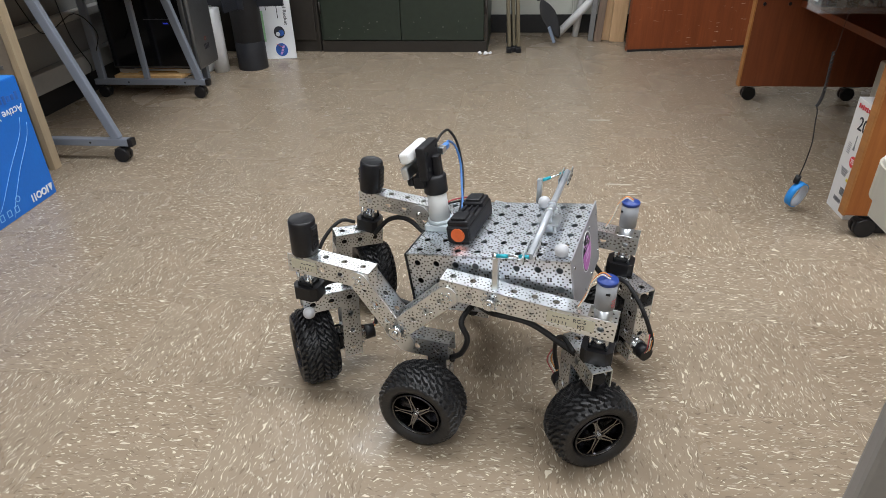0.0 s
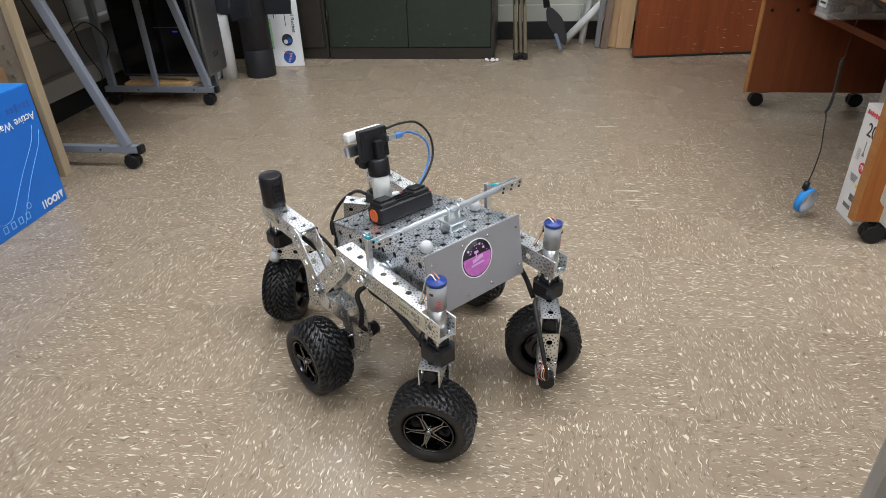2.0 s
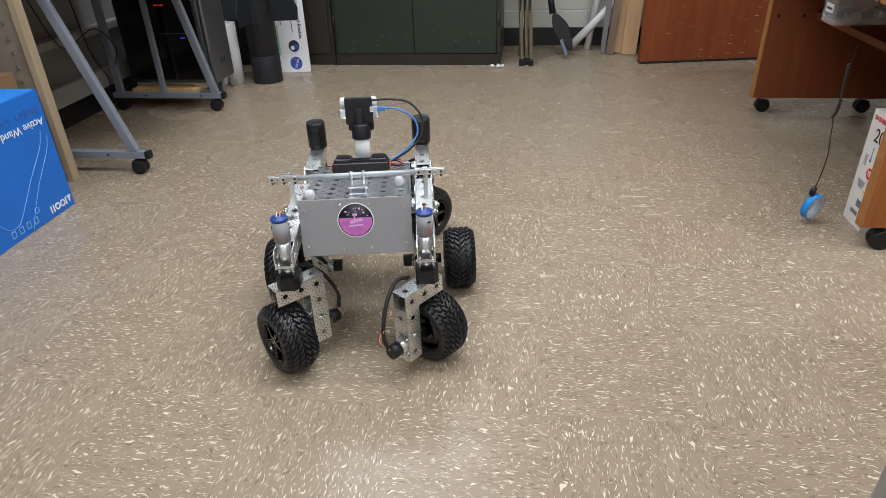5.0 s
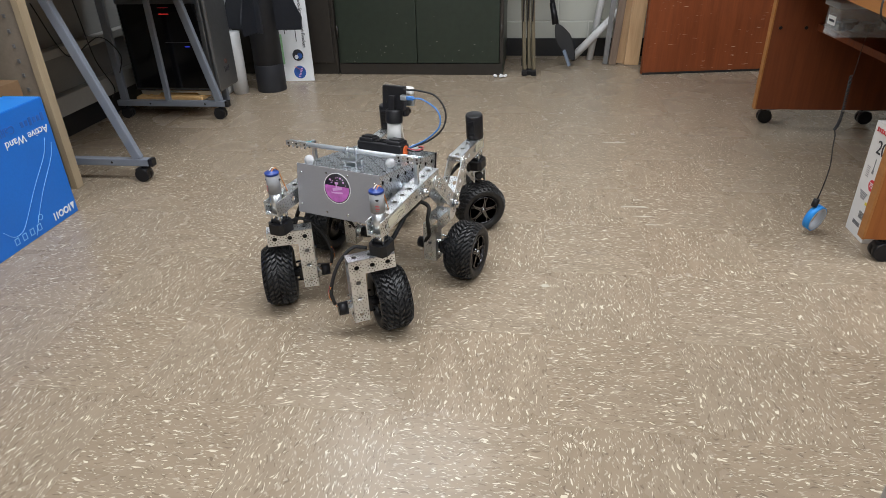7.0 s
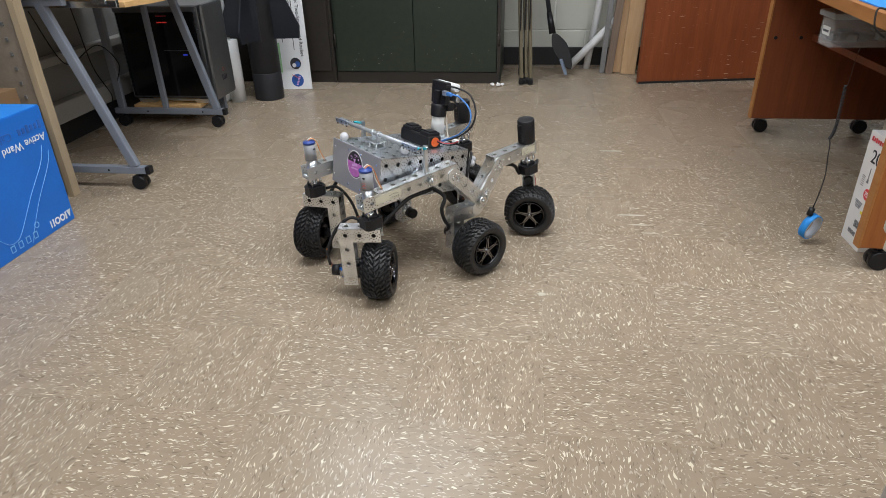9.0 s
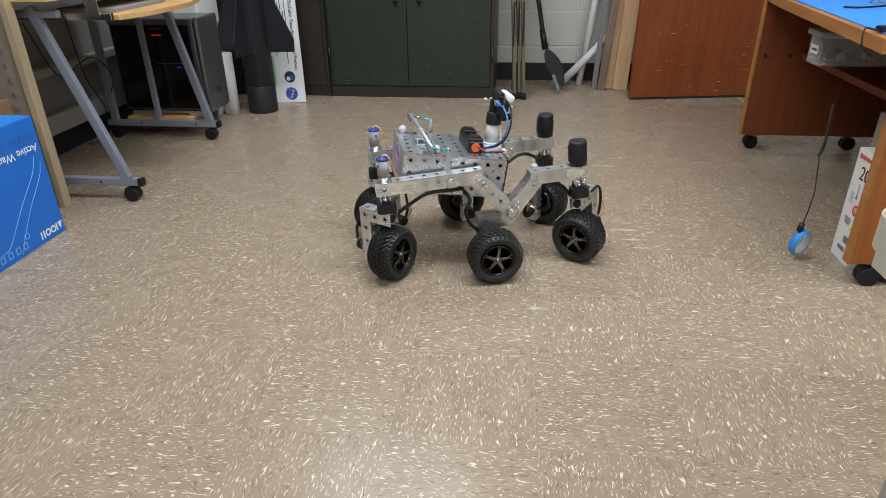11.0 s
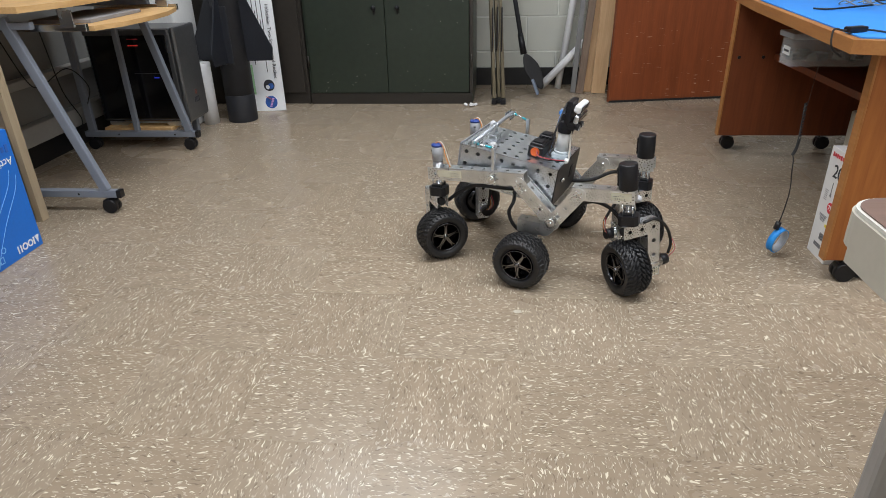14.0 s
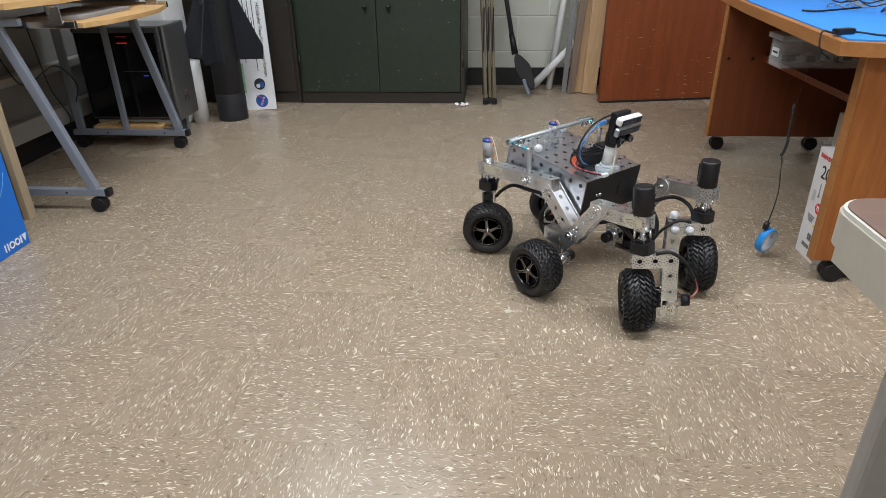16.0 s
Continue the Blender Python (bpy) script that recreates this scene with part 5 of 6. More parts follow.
def build_body():
    bm_pose = pose(-0.005, 0, 0.2925, 0, 8.2, 0)
    hx, hy, hz = 0.1524, 0.1143, 0.05715
    b = bm_new()
    punched(b, bm_pose @ Matrix.Translation((-hx, -hy, hz)), 8, 6)
    part("top_plate", b, PERF, ROVER, "perforated aluminium top plate")
    for s in (-1, 1):
        b = bm_new()
        if s < 0:
            m = Matrix.Translation((-hx, -hy, -hz)) @ Matrix.Rotation(radians(90), 4, "X")
        else:
            m = Matrix.Translation((hx, hy, -hz)) @ Matrix.Rotation(radians(180), 4, "Z") @ Matrix.Rotation(radians(90), 4, "X")
        punched(b, bm_pose @ m, 8, 3)
        part("side_plate", b, PERF, ROVER, "perforated aluminium side plate")
        b = bm_new()
        box(b, (0, s * (hy - 0.0062), hz - 0.0075), (2 * hx, 0.0028, 0.010), 0, bm_pose)
        part("corner_angle", b, ALU, ROVER)
        b = bm_new()
        box(b, (0, s * (hy - 0.0062), -hz + 0.0075), (2 * hx, 0.0028, 0.010), 0, bm_pose)
        part("corner_angle", b, ALU, ROVER)
    b = bm_new()
    box(b, (0, 0, -hz - 0.0022), (2 * hx, 2 * hy, 0.003), 0.0008, bm_pose)
    part("bottom_plate", b, ALU, ROVER)
    b = bm_new()
    box(b, (-hx - 0.0022, 0, -0.001), (0.0032, 2 * hy + 0.008, 2 * hz + 0.012), 0.001, bm_pose)
    back = part("rear_plate", b, BACK_GREY, ROVER, "plain grey rear plate")
    for y, z in ((-0.105, 0.04), (0.105, 0.04), (-0.105, -0.04), (0.105, -0.04), (0.03, 0.049), (-0.03, 0.049), (0.03, -0.05), (-0.03, -0.05)):
        b = bm_new()
        rod(b, bm_pose @ Vector((-hx - 0.0036, y, z)), bm_pose @ Vector((-hx - 0.006, y, z)), 0.0028, seg=10)
        part("screw", b, STEEL, back)
    b = bm_new()
    box(b, (hx + 0.0022, 0, -0.002), (0.0032, 2 * hy + 0.006, 2 * hz + 0.006), 0.001, bm_pose)
    front = part("front_plate", b, BLACK, ROVER, "black plastic front plate")
    b = bm_new()
    box(b, (hx + 0.0048, 0.045, 0.004), (0.002, 0.030, 0.036), 0.0006, bm_pose)
    part("port_cover", b, BLACK_MATT, front)
    b = bm_new()
    for y in (-0.07, -0.058):
        rod(b, bm_pose @ Vector((hx + 0.004, y, 0.01)), bm_pose @ Vector((hx + 0.012, y, 0.01)), 0.0045, seg=12)
    part("connector", b, STEEL, front)
    # round mission sticker on the rear plate
    stick = bm_pose @ pose(-hx - 0.0040, 0, 0.014, 0, -90, 0) @ pose(0, 0, 0, 0, 0, -90)
    b = bm_new()
    lathe(b, [(0.0005, 0.0), (0.037, 0.0), (0.037, 0.0006), (0.0005, 0.0006)], 40, stick)
    st = part("sticker", b, STICKER_BLACK, back, "round black and pink sticker")

    b = bm_new()
    hoop(b, 0.0366, 0.0386, 0.0009, stick, 40)
    part("sticker_rim", b, WHITE_PRINT, st, "thin white rim")

    def disc_half(z0, z1, rad, z, material, name):
        b = bm_new()
        o = []
        for k in range(41):
            a = math.pi * 2 * k / 40
            o.append((rad * math.cos(a), max(z0, min(z1, rad * math.sin(a)))))
        clean = [p for i, p in enumerate(o) if i == 0 or (abs(p[0] - o[i - 1][0]) + abs(p[1] - o[i - 1][1])) > 1e-6][:-1]
        slab(b, clean, z, z + 0.0004, stick)
        return part(name, b, material, st)
    disc_half(-0.035, 0.006, 0.0345, 0.0008, STICKER_PINK, "sticker_ground")
    b = bm_new()
    for p, q, w in (((-0.012, -0.004), (0.014, 0.002), 0.007), ((-0.002, 0.0), (-0.002, 0.014), 0.003), ((-0.016, -0.012), (0.016, -0.010), 0.004), ((-0.006, 0.013), (0.004, 0.013), 0.005)):
        m = along((*p, 0.0014), (*q, 0.0014))
        ln = math.dist(p, q)
        box(b, (ln / 2, 0, 0), (ln, w, 0.0003), 0, stick @ m)
    part("sticker_drawing", b, STICKER_LILAC, st)
    b = bm_new()
    rng = random.Random(6)
    for k in range(12):
        a, rr = rng.uniform(0.25, 2.9), rng.uniform(0.016, 0.031)
        x, y = rr * math.cos(a), max(0.010, rr * math.sin(a))
        rod(b, stick @ Vector((x, y, 0.0006)), stick @ Vector((x, y, 0.0012)), 0.0012 if k % 4 else 0.0024, seg=8, smooth=False)
    part("sticker_star", b, STICKER_LILAC, st)


def build_side(s):
    y = s * AXIS_Y
    ro = y + s * W / 2
    beam_c = lambda x: 0.282 + 0.0656 * (x + 0.236)
    rk = perforated_part("rocker_beam", ROVER, ((-0.19, y, beam_c(-0.19)), (0.069, y, beam_c(0.069))))
    rear_m = along((-0.239, y, beam_c(-0.239)), (-0.19, y, beam_c(-0.19)))
    for side in (-1, 1):
        b = bm_new()
        punched(b, rear_m @ Matrix.Translation((0, side * W / 2, side * W / 2)) @ Matrix.Rotation(-side * math.pi / 2, 4, "X"), 1, 1, 0.049, W)
        part("beam_end", b, PERF_BAR, rk)
    b = bm_new()
    box(b, (0.003, 0, -W / 2 + 0.003), (0.004, W - 0.006, 0.004), 0, rear_m)
    part("end_bridge", b, ALU, rk)
    strut_pair("rocker_strut", s, (0.045, y, 0.298), (0.172, y, 0.172), (0.7, 0, 0.7), 0.030, 3)
    strut_pair("bogie_strut", s, (0.134, y, 0.150), (0.240, y, 0.292), (0.8, 0, -0.6), 0.045, 2)
    bg_c = lambda x: 0.282 + 0.0636 * (x - 0.211)
    bg = perforated_part("bogie_beam", ROVER, ((0.211, y, bg_c(0.211)), (0.33, y, bg_c(0.33))))
    front_m = along((0.33, y, bg_c(0.33)), (0.384, y, bg_c(0.384)))
    for side in (-1, 1):
        b = bm_new()
        punched(b, front_m @ Matrix.Translation((0, side * W / 2, side * W / 2)) @ Matrix.Rotation(-side * math.pi / 2, 4, "X"), 1, 1, 0.054, W)
        part("beam_end", b, PERF_BAR, bg)
    perforated_part("middle_arm", ROVER, ((0.055, y, 0.160), (0.140, y, 0.157)))
    perforated_part("middle_leg", ROVER, ((MID_X, s * 0.132, 0.152), (MID_X, s * 0.132, 0.040), (-1, 0, 0)))
    # pivots
    for nm, px, pz, r in (("rocker_pivot", -0.0264, 0.294, 0.0105), ("bogie_pivot", 0.157, 0.186, 0.0125), ("strut_bolt", 0.055, 0.287, 0.005), ("strut_bolt", 0.232, 0.282, 0.005)):
        b = bm_new()
        out = ro + s * 0.004
        rod(b, (px, y - s * 0.034, pz), (px, out, pz), r * 0.6, seg=12)
        rod(b, (px, out, pz), (px, out + s * (0.009 if r > 0.008 else 0.002), pz), r, seg=18)
        if r > 0.008:
            rod(b, (px, out + s * 0.009, pz), (px, out + s * 0.013, pz), r * 0.45, seg=6)
            for k in range(6):
                a = k * math.pi / 3
                rod(b, (px + 0.0165 * math.cos(a), ro, pz + 0.0165 * math.sin(a)), (px + 0.0165 * math.cos(a), ro + s * 0.0035, pz + 0.0165 * math.sin(a)), 0.0026, seg=8)
        else:
            for k in range(4):
                a = k * math.pi / 2 + 0.6
                rod(b, (px + 0.0102 * math.cos(a), ro + s * 0.002, pz + 0.0102 * math.sin(a)), (px + 0.0102 * math.cos(a), ro + s * 0.006, pz + 0.0102 * math.sin(a)), 0.003, seg=8)
        part(nm, b, STEEL, ROVER)
    b = bm_new()
    rod(b, (-0.0264, s * 0.112, 0.294), (-0.0264, s * 0.128, 0.294), 0.018, seg=20)
    part("pivot_spacer", b, ALU, ROVER)
    # upright post to the differential bar, and its turquoise link
    b = bm_new()
    box(b, (-0.030, y + s * 0.006, 0.352), (0.010, 0.010, 0.078), 0.001)
    for k in range(4):
        rod(b, (-0.0355, y + s * 0.006, 0.332 + k * 0.015), (-0.0345, y + s * 0.006, 0.332 + k * 0.015), 0.003, seg=8)
    part("link_post", b, ALU, ROVER)
    ends = {1: (-0.0913, 0.1716, 0.4025), -1: (-0.0787, -0.1817, 0.4007)}
    e = Vector(ends[s])
    p = Vector((-0.030, y + s * 0.012, 0.384))
    b = bm_new()
    rod(b, p, p.lerp(e, 0.38), 0.0034, seg=10)
    rod(b, p.lerp(e, 0.72), e, 0.0034, seg=10)
    lk = part("link_rod", b, TURQUOISE, ROVER, "turquoise link rod")
    b = bm_new()
    rod(b, p, e, 0.0018, seg=8)
    ball(b, p, 0.005, 10)
    part("threaded_rod", b, STEEL, lk)
    # tape labels with hand-written marks
    for x0, x1, cfun in ((-0.205, -0.125, beam_c), (0.320, 0.375, bg_c)):
        b = bm_new()
        m = along((x0, ro + s * 0.0014, cfun(x0)), (x1, ro + s * 0.0014, cfun(x1)))
        box(b, ((x1 - x0) / 2, 0, 0.002), (x1 - x0, 0.0006, 0.022), 0, m)
        tp = part("tape_label", b, TAPE, ROVER, "strip of masking tape with pen marks")
        b = bm_new()
        rng = random.Random(int(x0 * 100) + s)
        for k in range(5):
            box(b, ((0.045 if x0 < 0 else 0.008) + k * 0.006, s * 0.0005, 0.005 + rng.uniform(-0.002, 0.002)), (0.004, 0.0004, 0.0016), 0, m)
            box(b, ((0.047 if x0 < 0 else 0.012) + k * 0.006, s * 0.0005, -0.004), (0.0014, 0.0004, 0.005), 0, m)
        part("pen_mark", b, INK, tp)
        if s > 0 and x0 < 0:
            face = Matrix(((-1, 0, 0, 0), (0, 0, 1, 0), (0, 1, 0, 0), (0, 0, 0, 1)))
            for word, px, pz in (("RC-5", -0.180, 0.0058), ("M2", -0.183, -0.0050)):
                lettering(word, 0.0105, Matrix.Translation((px, ro + 0.0020, cfun(px) + pz)) @ face, INK, tp, "pen_writing", 0.0002)
    # drive cable sleeves
    runs = ([(0.02, s * 0.10, 0.245), (0.035, y, 0.225), (0.022, y + s * 0.004, 0.19), (0.035, y, 0.150), (0.060, s * 0.132, 0.120), (0.070, s * 0.115, 0.095)],
            [(0.03, s * 0.100, 0.245), (-0.02, y + s * 0.005, 0.262), (-0.09, y + s * 0.006, 0.258), (-0.145, y, 0.225), (-0.185, y - s * 0.012, 0.19)],
            [(0.06, s * 0.10, 0.232), (0.13, y - s * 0.03, 0.215), (0.20, y - s * 0.028, 0.225), (0.265, y - s * 0.012, 0.255), (0.315, y - s * 0.008, 0.245), (0.352, y - s * 0.018, 0.205)])
    for pts in runs:
        b = bm_new()
        cord(b, pts, 0.0054, 10)
        part("cable_sleeve", b, BLACK_MATT, ROVER)


def drive_motor(m, s, y0, leg_y):
    """The gearmotor behind a wheel: axle, hub, can and encoder cap, in the wheel's own pose."""
    b = bm_new()
    rod(b, m @ Vector((0, s * y0, 0)), m @ Vector((0, s * (leg_y + 0.02), 0)), 0.013, seg=18)
    box(b, (0, s * (leg_y + 0.0245), 0), (0.034, 0.008, 0.034), 0.002, m)
    part("wheel_hub", b, BLACK, ROVER, "black wheel hub")
    b = bm_new()
    rod(b, m @ Vector((0.003, s * (leg_y + 0.016), -0.004)), m @ Vector((0.003, s * (leg_y - 0.030), -0.004)), 0.0175, seg=20)
    for dz in (-0.0155, 0.022):
        for dx in (-0.0155, 0.0155):
            rod(b, m @ Vector((dx, s * (leg_y + 0.034), dz)), m @ Vector((dx, s * (leg_y - 0.024), dz)), 0.003, seg=8)
    mt = part("drive_motor", b, STEEL, ROVER, "steel drive gearmotor")
    b = bm_new()
    rod(b, m @ Vector((0.003, s * (leg_y - 0.0302), -0.004)), m @ Vector((0.003, s * (leg_y - 0.052), -0.004)), 0.0165, 0.0155, seg=20)
    part("encoder_cap", b, BLACK, mt)


def build_corner(end, s):
    m, _ = steer_pose(end, s)
    top_x, low_x = STEER_X[end, s]
    tilt = (low_x - top_x) / 0.304
    ax = lambda z: Vector((top_x + (0.385 - z) * tilt, s * AXIS_Y, z))
    # fork: top beam inward from the axis, leg down its inner end
    beam = perforated_part("fork_beam", ROVER, (m @ Vector((0, s * 0.026, 0.112)), m @ Vector((0, -s * 0.087, 0.112)), m.to_3x3() @ Vector((0, 0, 1))))
    perforated_part("fork_leg", ROVER, (m @ Vector((0, -s * 0.068, 0.093)), m @ Vector((0, -s * 0.068, -0.040)), m.to_3x3() @ Vector((0, -s, 0))))
    # black filler added inside the beam so that its large holes look dark
    b = bm_new()
    cord(b, [m @ Vector((0.001, s * 0.022, 0.110)), m @ Vector((-0.002, -s * 0.03, 0.112)), m @ Vector((0.001, -s * 0.080, 0.108))], 0.012, 10, 3)
    part("inner_sleeve", b, BLACK_MATT, beam, "black filler added inside the channel to darken its holes")
    drive_motor(m, s, -0.022, -0.068)
    if (end, s) == ("front", -1):
        b = bm_new()
        box(b, (W / 2 + 0.0008, 0.068, -0.026), (0.0005, 0.030, 0.016), 0, m)
        tp = part("tape_label", b, TAPE, ROVER, "strip of masking tape with pen marks")
        face = Matrix(((0, 0, 1, W / 2 + 0.0014), (1, 0, 0, 0.071), (0, 1, 0, -0.026), (0, 0, 0, 1)))
        lettering("M1", 0.0125, m @ face, INK, tp, "pen_writing", 0.0002)
    b = bm_new()
    o = [(-0.026, -0.015), (-0.016, -0.024), (0.019, -0.024), (0.028, -0.013), (0.028, 0.013), (0.019, 0.024), (-0.016, 0.024), (-0.026, 0.015)]
    rot = Matrix.Translation(ax(0.2105)) @ Matrix.Rotation(-math.atan(tilt), 4, "Y")
    slab(b, o, 0.0, 0.028, rot)
    blk = part("steering_block", b, BLACK, ROVER, "black printed steering block")
    b = bm_new()
    box(b, (0, 0, 0.031), (0.028, 0.030, 0.006), 0.002, rot)
    part("bearing", b, BLACK, blk)
    b = bm_new()
    rod(b, ax(0.196), ax(0.285), 0.0065, seg=12)
    rod(b, ax(0.240), ax(0.252), 0.010, seg=14)
    part("steering_shaft", b, STEEL, ROVER)
    for dx in (-0.0135, 0.0135):
        for dy in (-0.0135, 0.0135):
            b = bm_new()
            q = Vector((dx, dy, 0))
            rod(b, ax(0.237) + q, ax(0.272) + q, 0.0032, seg=8)
            part("standoff", b, STEEL, ROVER)
    if end == "rear":
        b = bm_new()
        rod(b, ax(0.266), ax(0.318), 0.0150, seg=22)
        part("gearbox", b, ALU, ROVER)
        b = bm_new()
        rod(b, ax(0.3185), ax(0.365), 0.0168, seg=24)
        can = part("steering_motor", b, MOTOR_GREY, ROVER, "grey steering motor")
        b = bm_new()
        lathe(b, [(0.0005, 0.0), (0.0172, 0.0), (0.0175, 0.0045), (0.0168, 0.0062), (0.008, 0.0066), (0.007, 0.0090), (0.0005, 0.0090)], 24, Matrix.Translation(ax(0.3652)))
        part("motor_cap", b, BLUE_CAP, can, "blue motor cap")
        b = bm_new()
        for k in range(2):
            a = math.pi * k + (1.9 if s > 0 else 0.6)
            box(b, ax(0.352) + Vector((0.0150 * math.cos(a), 0.0150 * math.sin(a), 0)), (0.007, 0.007, 0.004), 0.001)
        part("brush_slot", b, BLACK, can)
        b = bm_new()
        a = 2.6 if s > 0 else -2.6
        for k in range(4):
            q = ax(0.338 - k * 0.004)
            box(b, (0.0164, 0, 0), (0.0010, 0.009 - 0.002 * (k % 2), 0.0009), 0, Matrix.Translation(q) @ Matrix.Rotation(a, 4, "Z"))
        part("motor_print", b, RED_PRINT, can)
        for n, (mt, oy) in enumerate(((WHITE_WIRE, 0.004), (COPPER_WIRE, -0.003))):
            b = bm_new()
            cord(b, [ax(0.374) + Vector((-0.004, oy, 0)), ax(0.377) + Vector((0.010, oy, 0.002)), ax(0.362) + Vector((0.023, oy, 0)), ax(0.335) + Vector((0.030, oy * 1.5, 0)), ax(0.305) + Vector((0.042, oy, 0))], 0.0012, 6)
            part("motor_wire", b, mt, can)
    else:
        b = bm_new()
        rod(b, ax(0.268), ax(0.314), 0.0165, seg=20)
        part("gearbox", b, ALU, ROVER)
        b = bm_new()
        rot2 = Matrix.Translation(ax(0.311)) @ Matrix.Rotation(-math.atan(tilt), 4, "Y")
        lathe(b, [(0.0005, 0.0), (0.0245, 0.0), (0.0255, 0.002), (0.0255, 0.068), (0.0235, 0.073), (0.0225, 0.0725), (0.0005, 0.073)], 32, rot2)
        cap = part("motor_cover", b, BLACK, ROVER, "black printed motor cover")
        b = bm_new()
        box(b, (-0.0235, 0, 0.036), (0.008, 0.020, 0.052), 0.002, rot2)
        for k in range(5):
            box(b, (-0.0265, 0, 0.016 + k * 0.010), (0.005, 0.016, 0.004), 0.001, rot2)
        part("cover_rib", b, BLACK, cap)
        b = bm_new()
        for k in range(6):
            box(b, (0.0256, -0.005 * s + (k % 2) * 0.003, 0.018 + k * 0.0065), (0.0014, 0.009, 0.004), 0.0004, rot2)
        part("raised_lettering", b, BLACK, cap)
    # sleeve from the block down to the drive motor, with thin coloured wires
    b = bm_new()
    f = m @ Vector((0.026, -s * 0.03, 0.135))
    pts = [f, m @ Vector((0.030, -s * 0.065, 0.140)), m @ Vector((0.022, -s * 0.105, 0.105)), m @ Vector((0.010, -s * 0.130, 0.05)), m @ Vector((0.004, -s * 0.126, 0.012))]
    cord(b, pts, 0.0044, 8)
    part("cable_sleeve", b, BLACK_MATT, ROVER)
    for mt, d in ((RED_WIRE, 0.006), (COPPER_WIRE, -0.003), (WHITE_WIRE, 0.001)):
        b = bm_new()
        cord(b, [m @ Vector((0.010 + d, -s * 0.130, 0.06)), m @ Vector((0.016 + d, -s * 0.136, 0.03)), m @ Vector((0.006 + d, -s * 0.122, 0.005))], 0.0011, 5)
        part("motor_wire", b, mt, ROVER)


def build_top():
    # mast with cameras
    m = pose(0.129, 0, 0.331, 0, 6.5, 0)
    b = bm_new()
    box(b, (0, 0, 0.006), (0.050, 0.050, 0.014), 0.003, m)
    lathe(b, [(0.0005, 0.013), (0.0245, 0.013), (0.0235, 0.020), (0.0005, 0.020)], 28, m)
    base = part("mast_base", b, CLEAR_WHITE, ROVER, "frosted blue-grey mast base")
    b = bm_new()
    rod(b, m @ Vector((-0.0205, 0, 0.007)), m @ Vector((-0.0235, 0, 0.007)), 0.0045, seg=10)
    part("screw", b, STEEL, base)
    b = bm_new()
    rod(b, m @ Vector((0, 0, 0.019)), m @ Vector((0, 0, 0.086)), 0.0205, 0.0180, seg=28)
    part("mast_tube", b, WHITE_PLASTIC, ROVER, "white plastic mast tube")
    b = bm_new()
    lathe(b, [(0.0005, 0.076), (0.0228, 0.076), (0.0234, 0.079), (0.0230, 0.108), (0.0205, 0.112), (0.0005, 0.112)], 24, m)
    part("mast_neck", b, BLACK, ROVER, "black mast neck")
    b = bm_new()
    box(b, (0.006, 0.002, 0.142), (0.018, 0.066, 0.064), 0.003, m)
    box(b, (-0.010, 0.0, 0.125), (0.014, 0.018, 0.050), 0.003, m)
    head = part("head_bracket", b, BLACK, ROVER, "black head bracket")
    # dark discs on the surface, painted as the shade of bolt holes
    for y, z in ((-0.020, 0.160), (0.022, 0.160), (-0.022, 0.130), (0.024, 0.130)):
        b = bm_new()
        rod(b, m @ Vector((-0.0032, y, z)), m @ Vector((-0.0045, y, z)), 0.0032, seg=10)
        part("bolt_hole", b, DARK, head)
    b = bm_new()
    box(b, (0.0105, 0.004, 0.162), (0.021, 0.092, 0.023), 0.009, m @ pose(0, 0, 0, 0, 8, 0), 4)
    camr = part("depth_camera", b, WHITE_PLASTIC, ROVER, "silver-white depth camera bar")
    b = bm_new()
    box(b, (0.0215, 0.004, 0.162), (0.0024, 0.080, 0.0165), 0.001, m @ pose(0, 0, 0, 0, 8, 0))
    for y in (-0.028, -0.005, 0.016, 0.034):
        rod(b, m @ pose(0, 0, 0, 0, 8, 0) @ Vector((0.0222, y, 0.162)), m @ pose(0, 0, 0, 0, 8, 0) @ Vector((0.0236, y, 0.162)), 0.0048, seg=14)
    part("camera_window", b, GLASS_LENS, camr)
    b = bm_new()
    box(b, (0.016, 0.004, 0.134), (0.014, 0.098, 0.024), 0.005, m @ pose(0, 0, 0, 0, 8, 0), 3)
    cam2 = part("tracking_camera", b, ALU, ROVER, "slim silver tracking camera")
    b = bm_new()
    box(b, (0.0236, 0.004, 0.134), (0.0014, 0.086, 0.017), 0.0005, m @ pose(0, 0, 0, 0, 8, 0))
    part("camera_window", b, GLASS_LENS, cam2)
    b = bm_new()
    box(b, (0.020, 0.0, 0.104), (0.022, 0.062, 0.024), 0.004, m)
    sx = part("stereo_camera", b, BLACK, ROVER, "small black twin-lens camera")
    for y in (-0.020, 0.020):
        b = bm_new()
        rod(b, m @ Vector((0.031, y, 0.104)), m @ Vector((0.043, y, 0.103)), 0.0095, seg=18)
        rod(b, m @ Vector((0.043, y, 0.103)), m @ Vector((0.0436, y, 0.103)), 0.0065, seg=16)
        part("lens", b, BLACK, sx)
        b = bm_new()
        hoop(b, 0.0062, 0.0080, 0.0014, Matrix.Translation(m @ Vector((0.0430, y, 0.103))) @ Matrix.Rotation(radians(96), 4, "Y"))
        part("lens_ring", b, STEEL, sx)
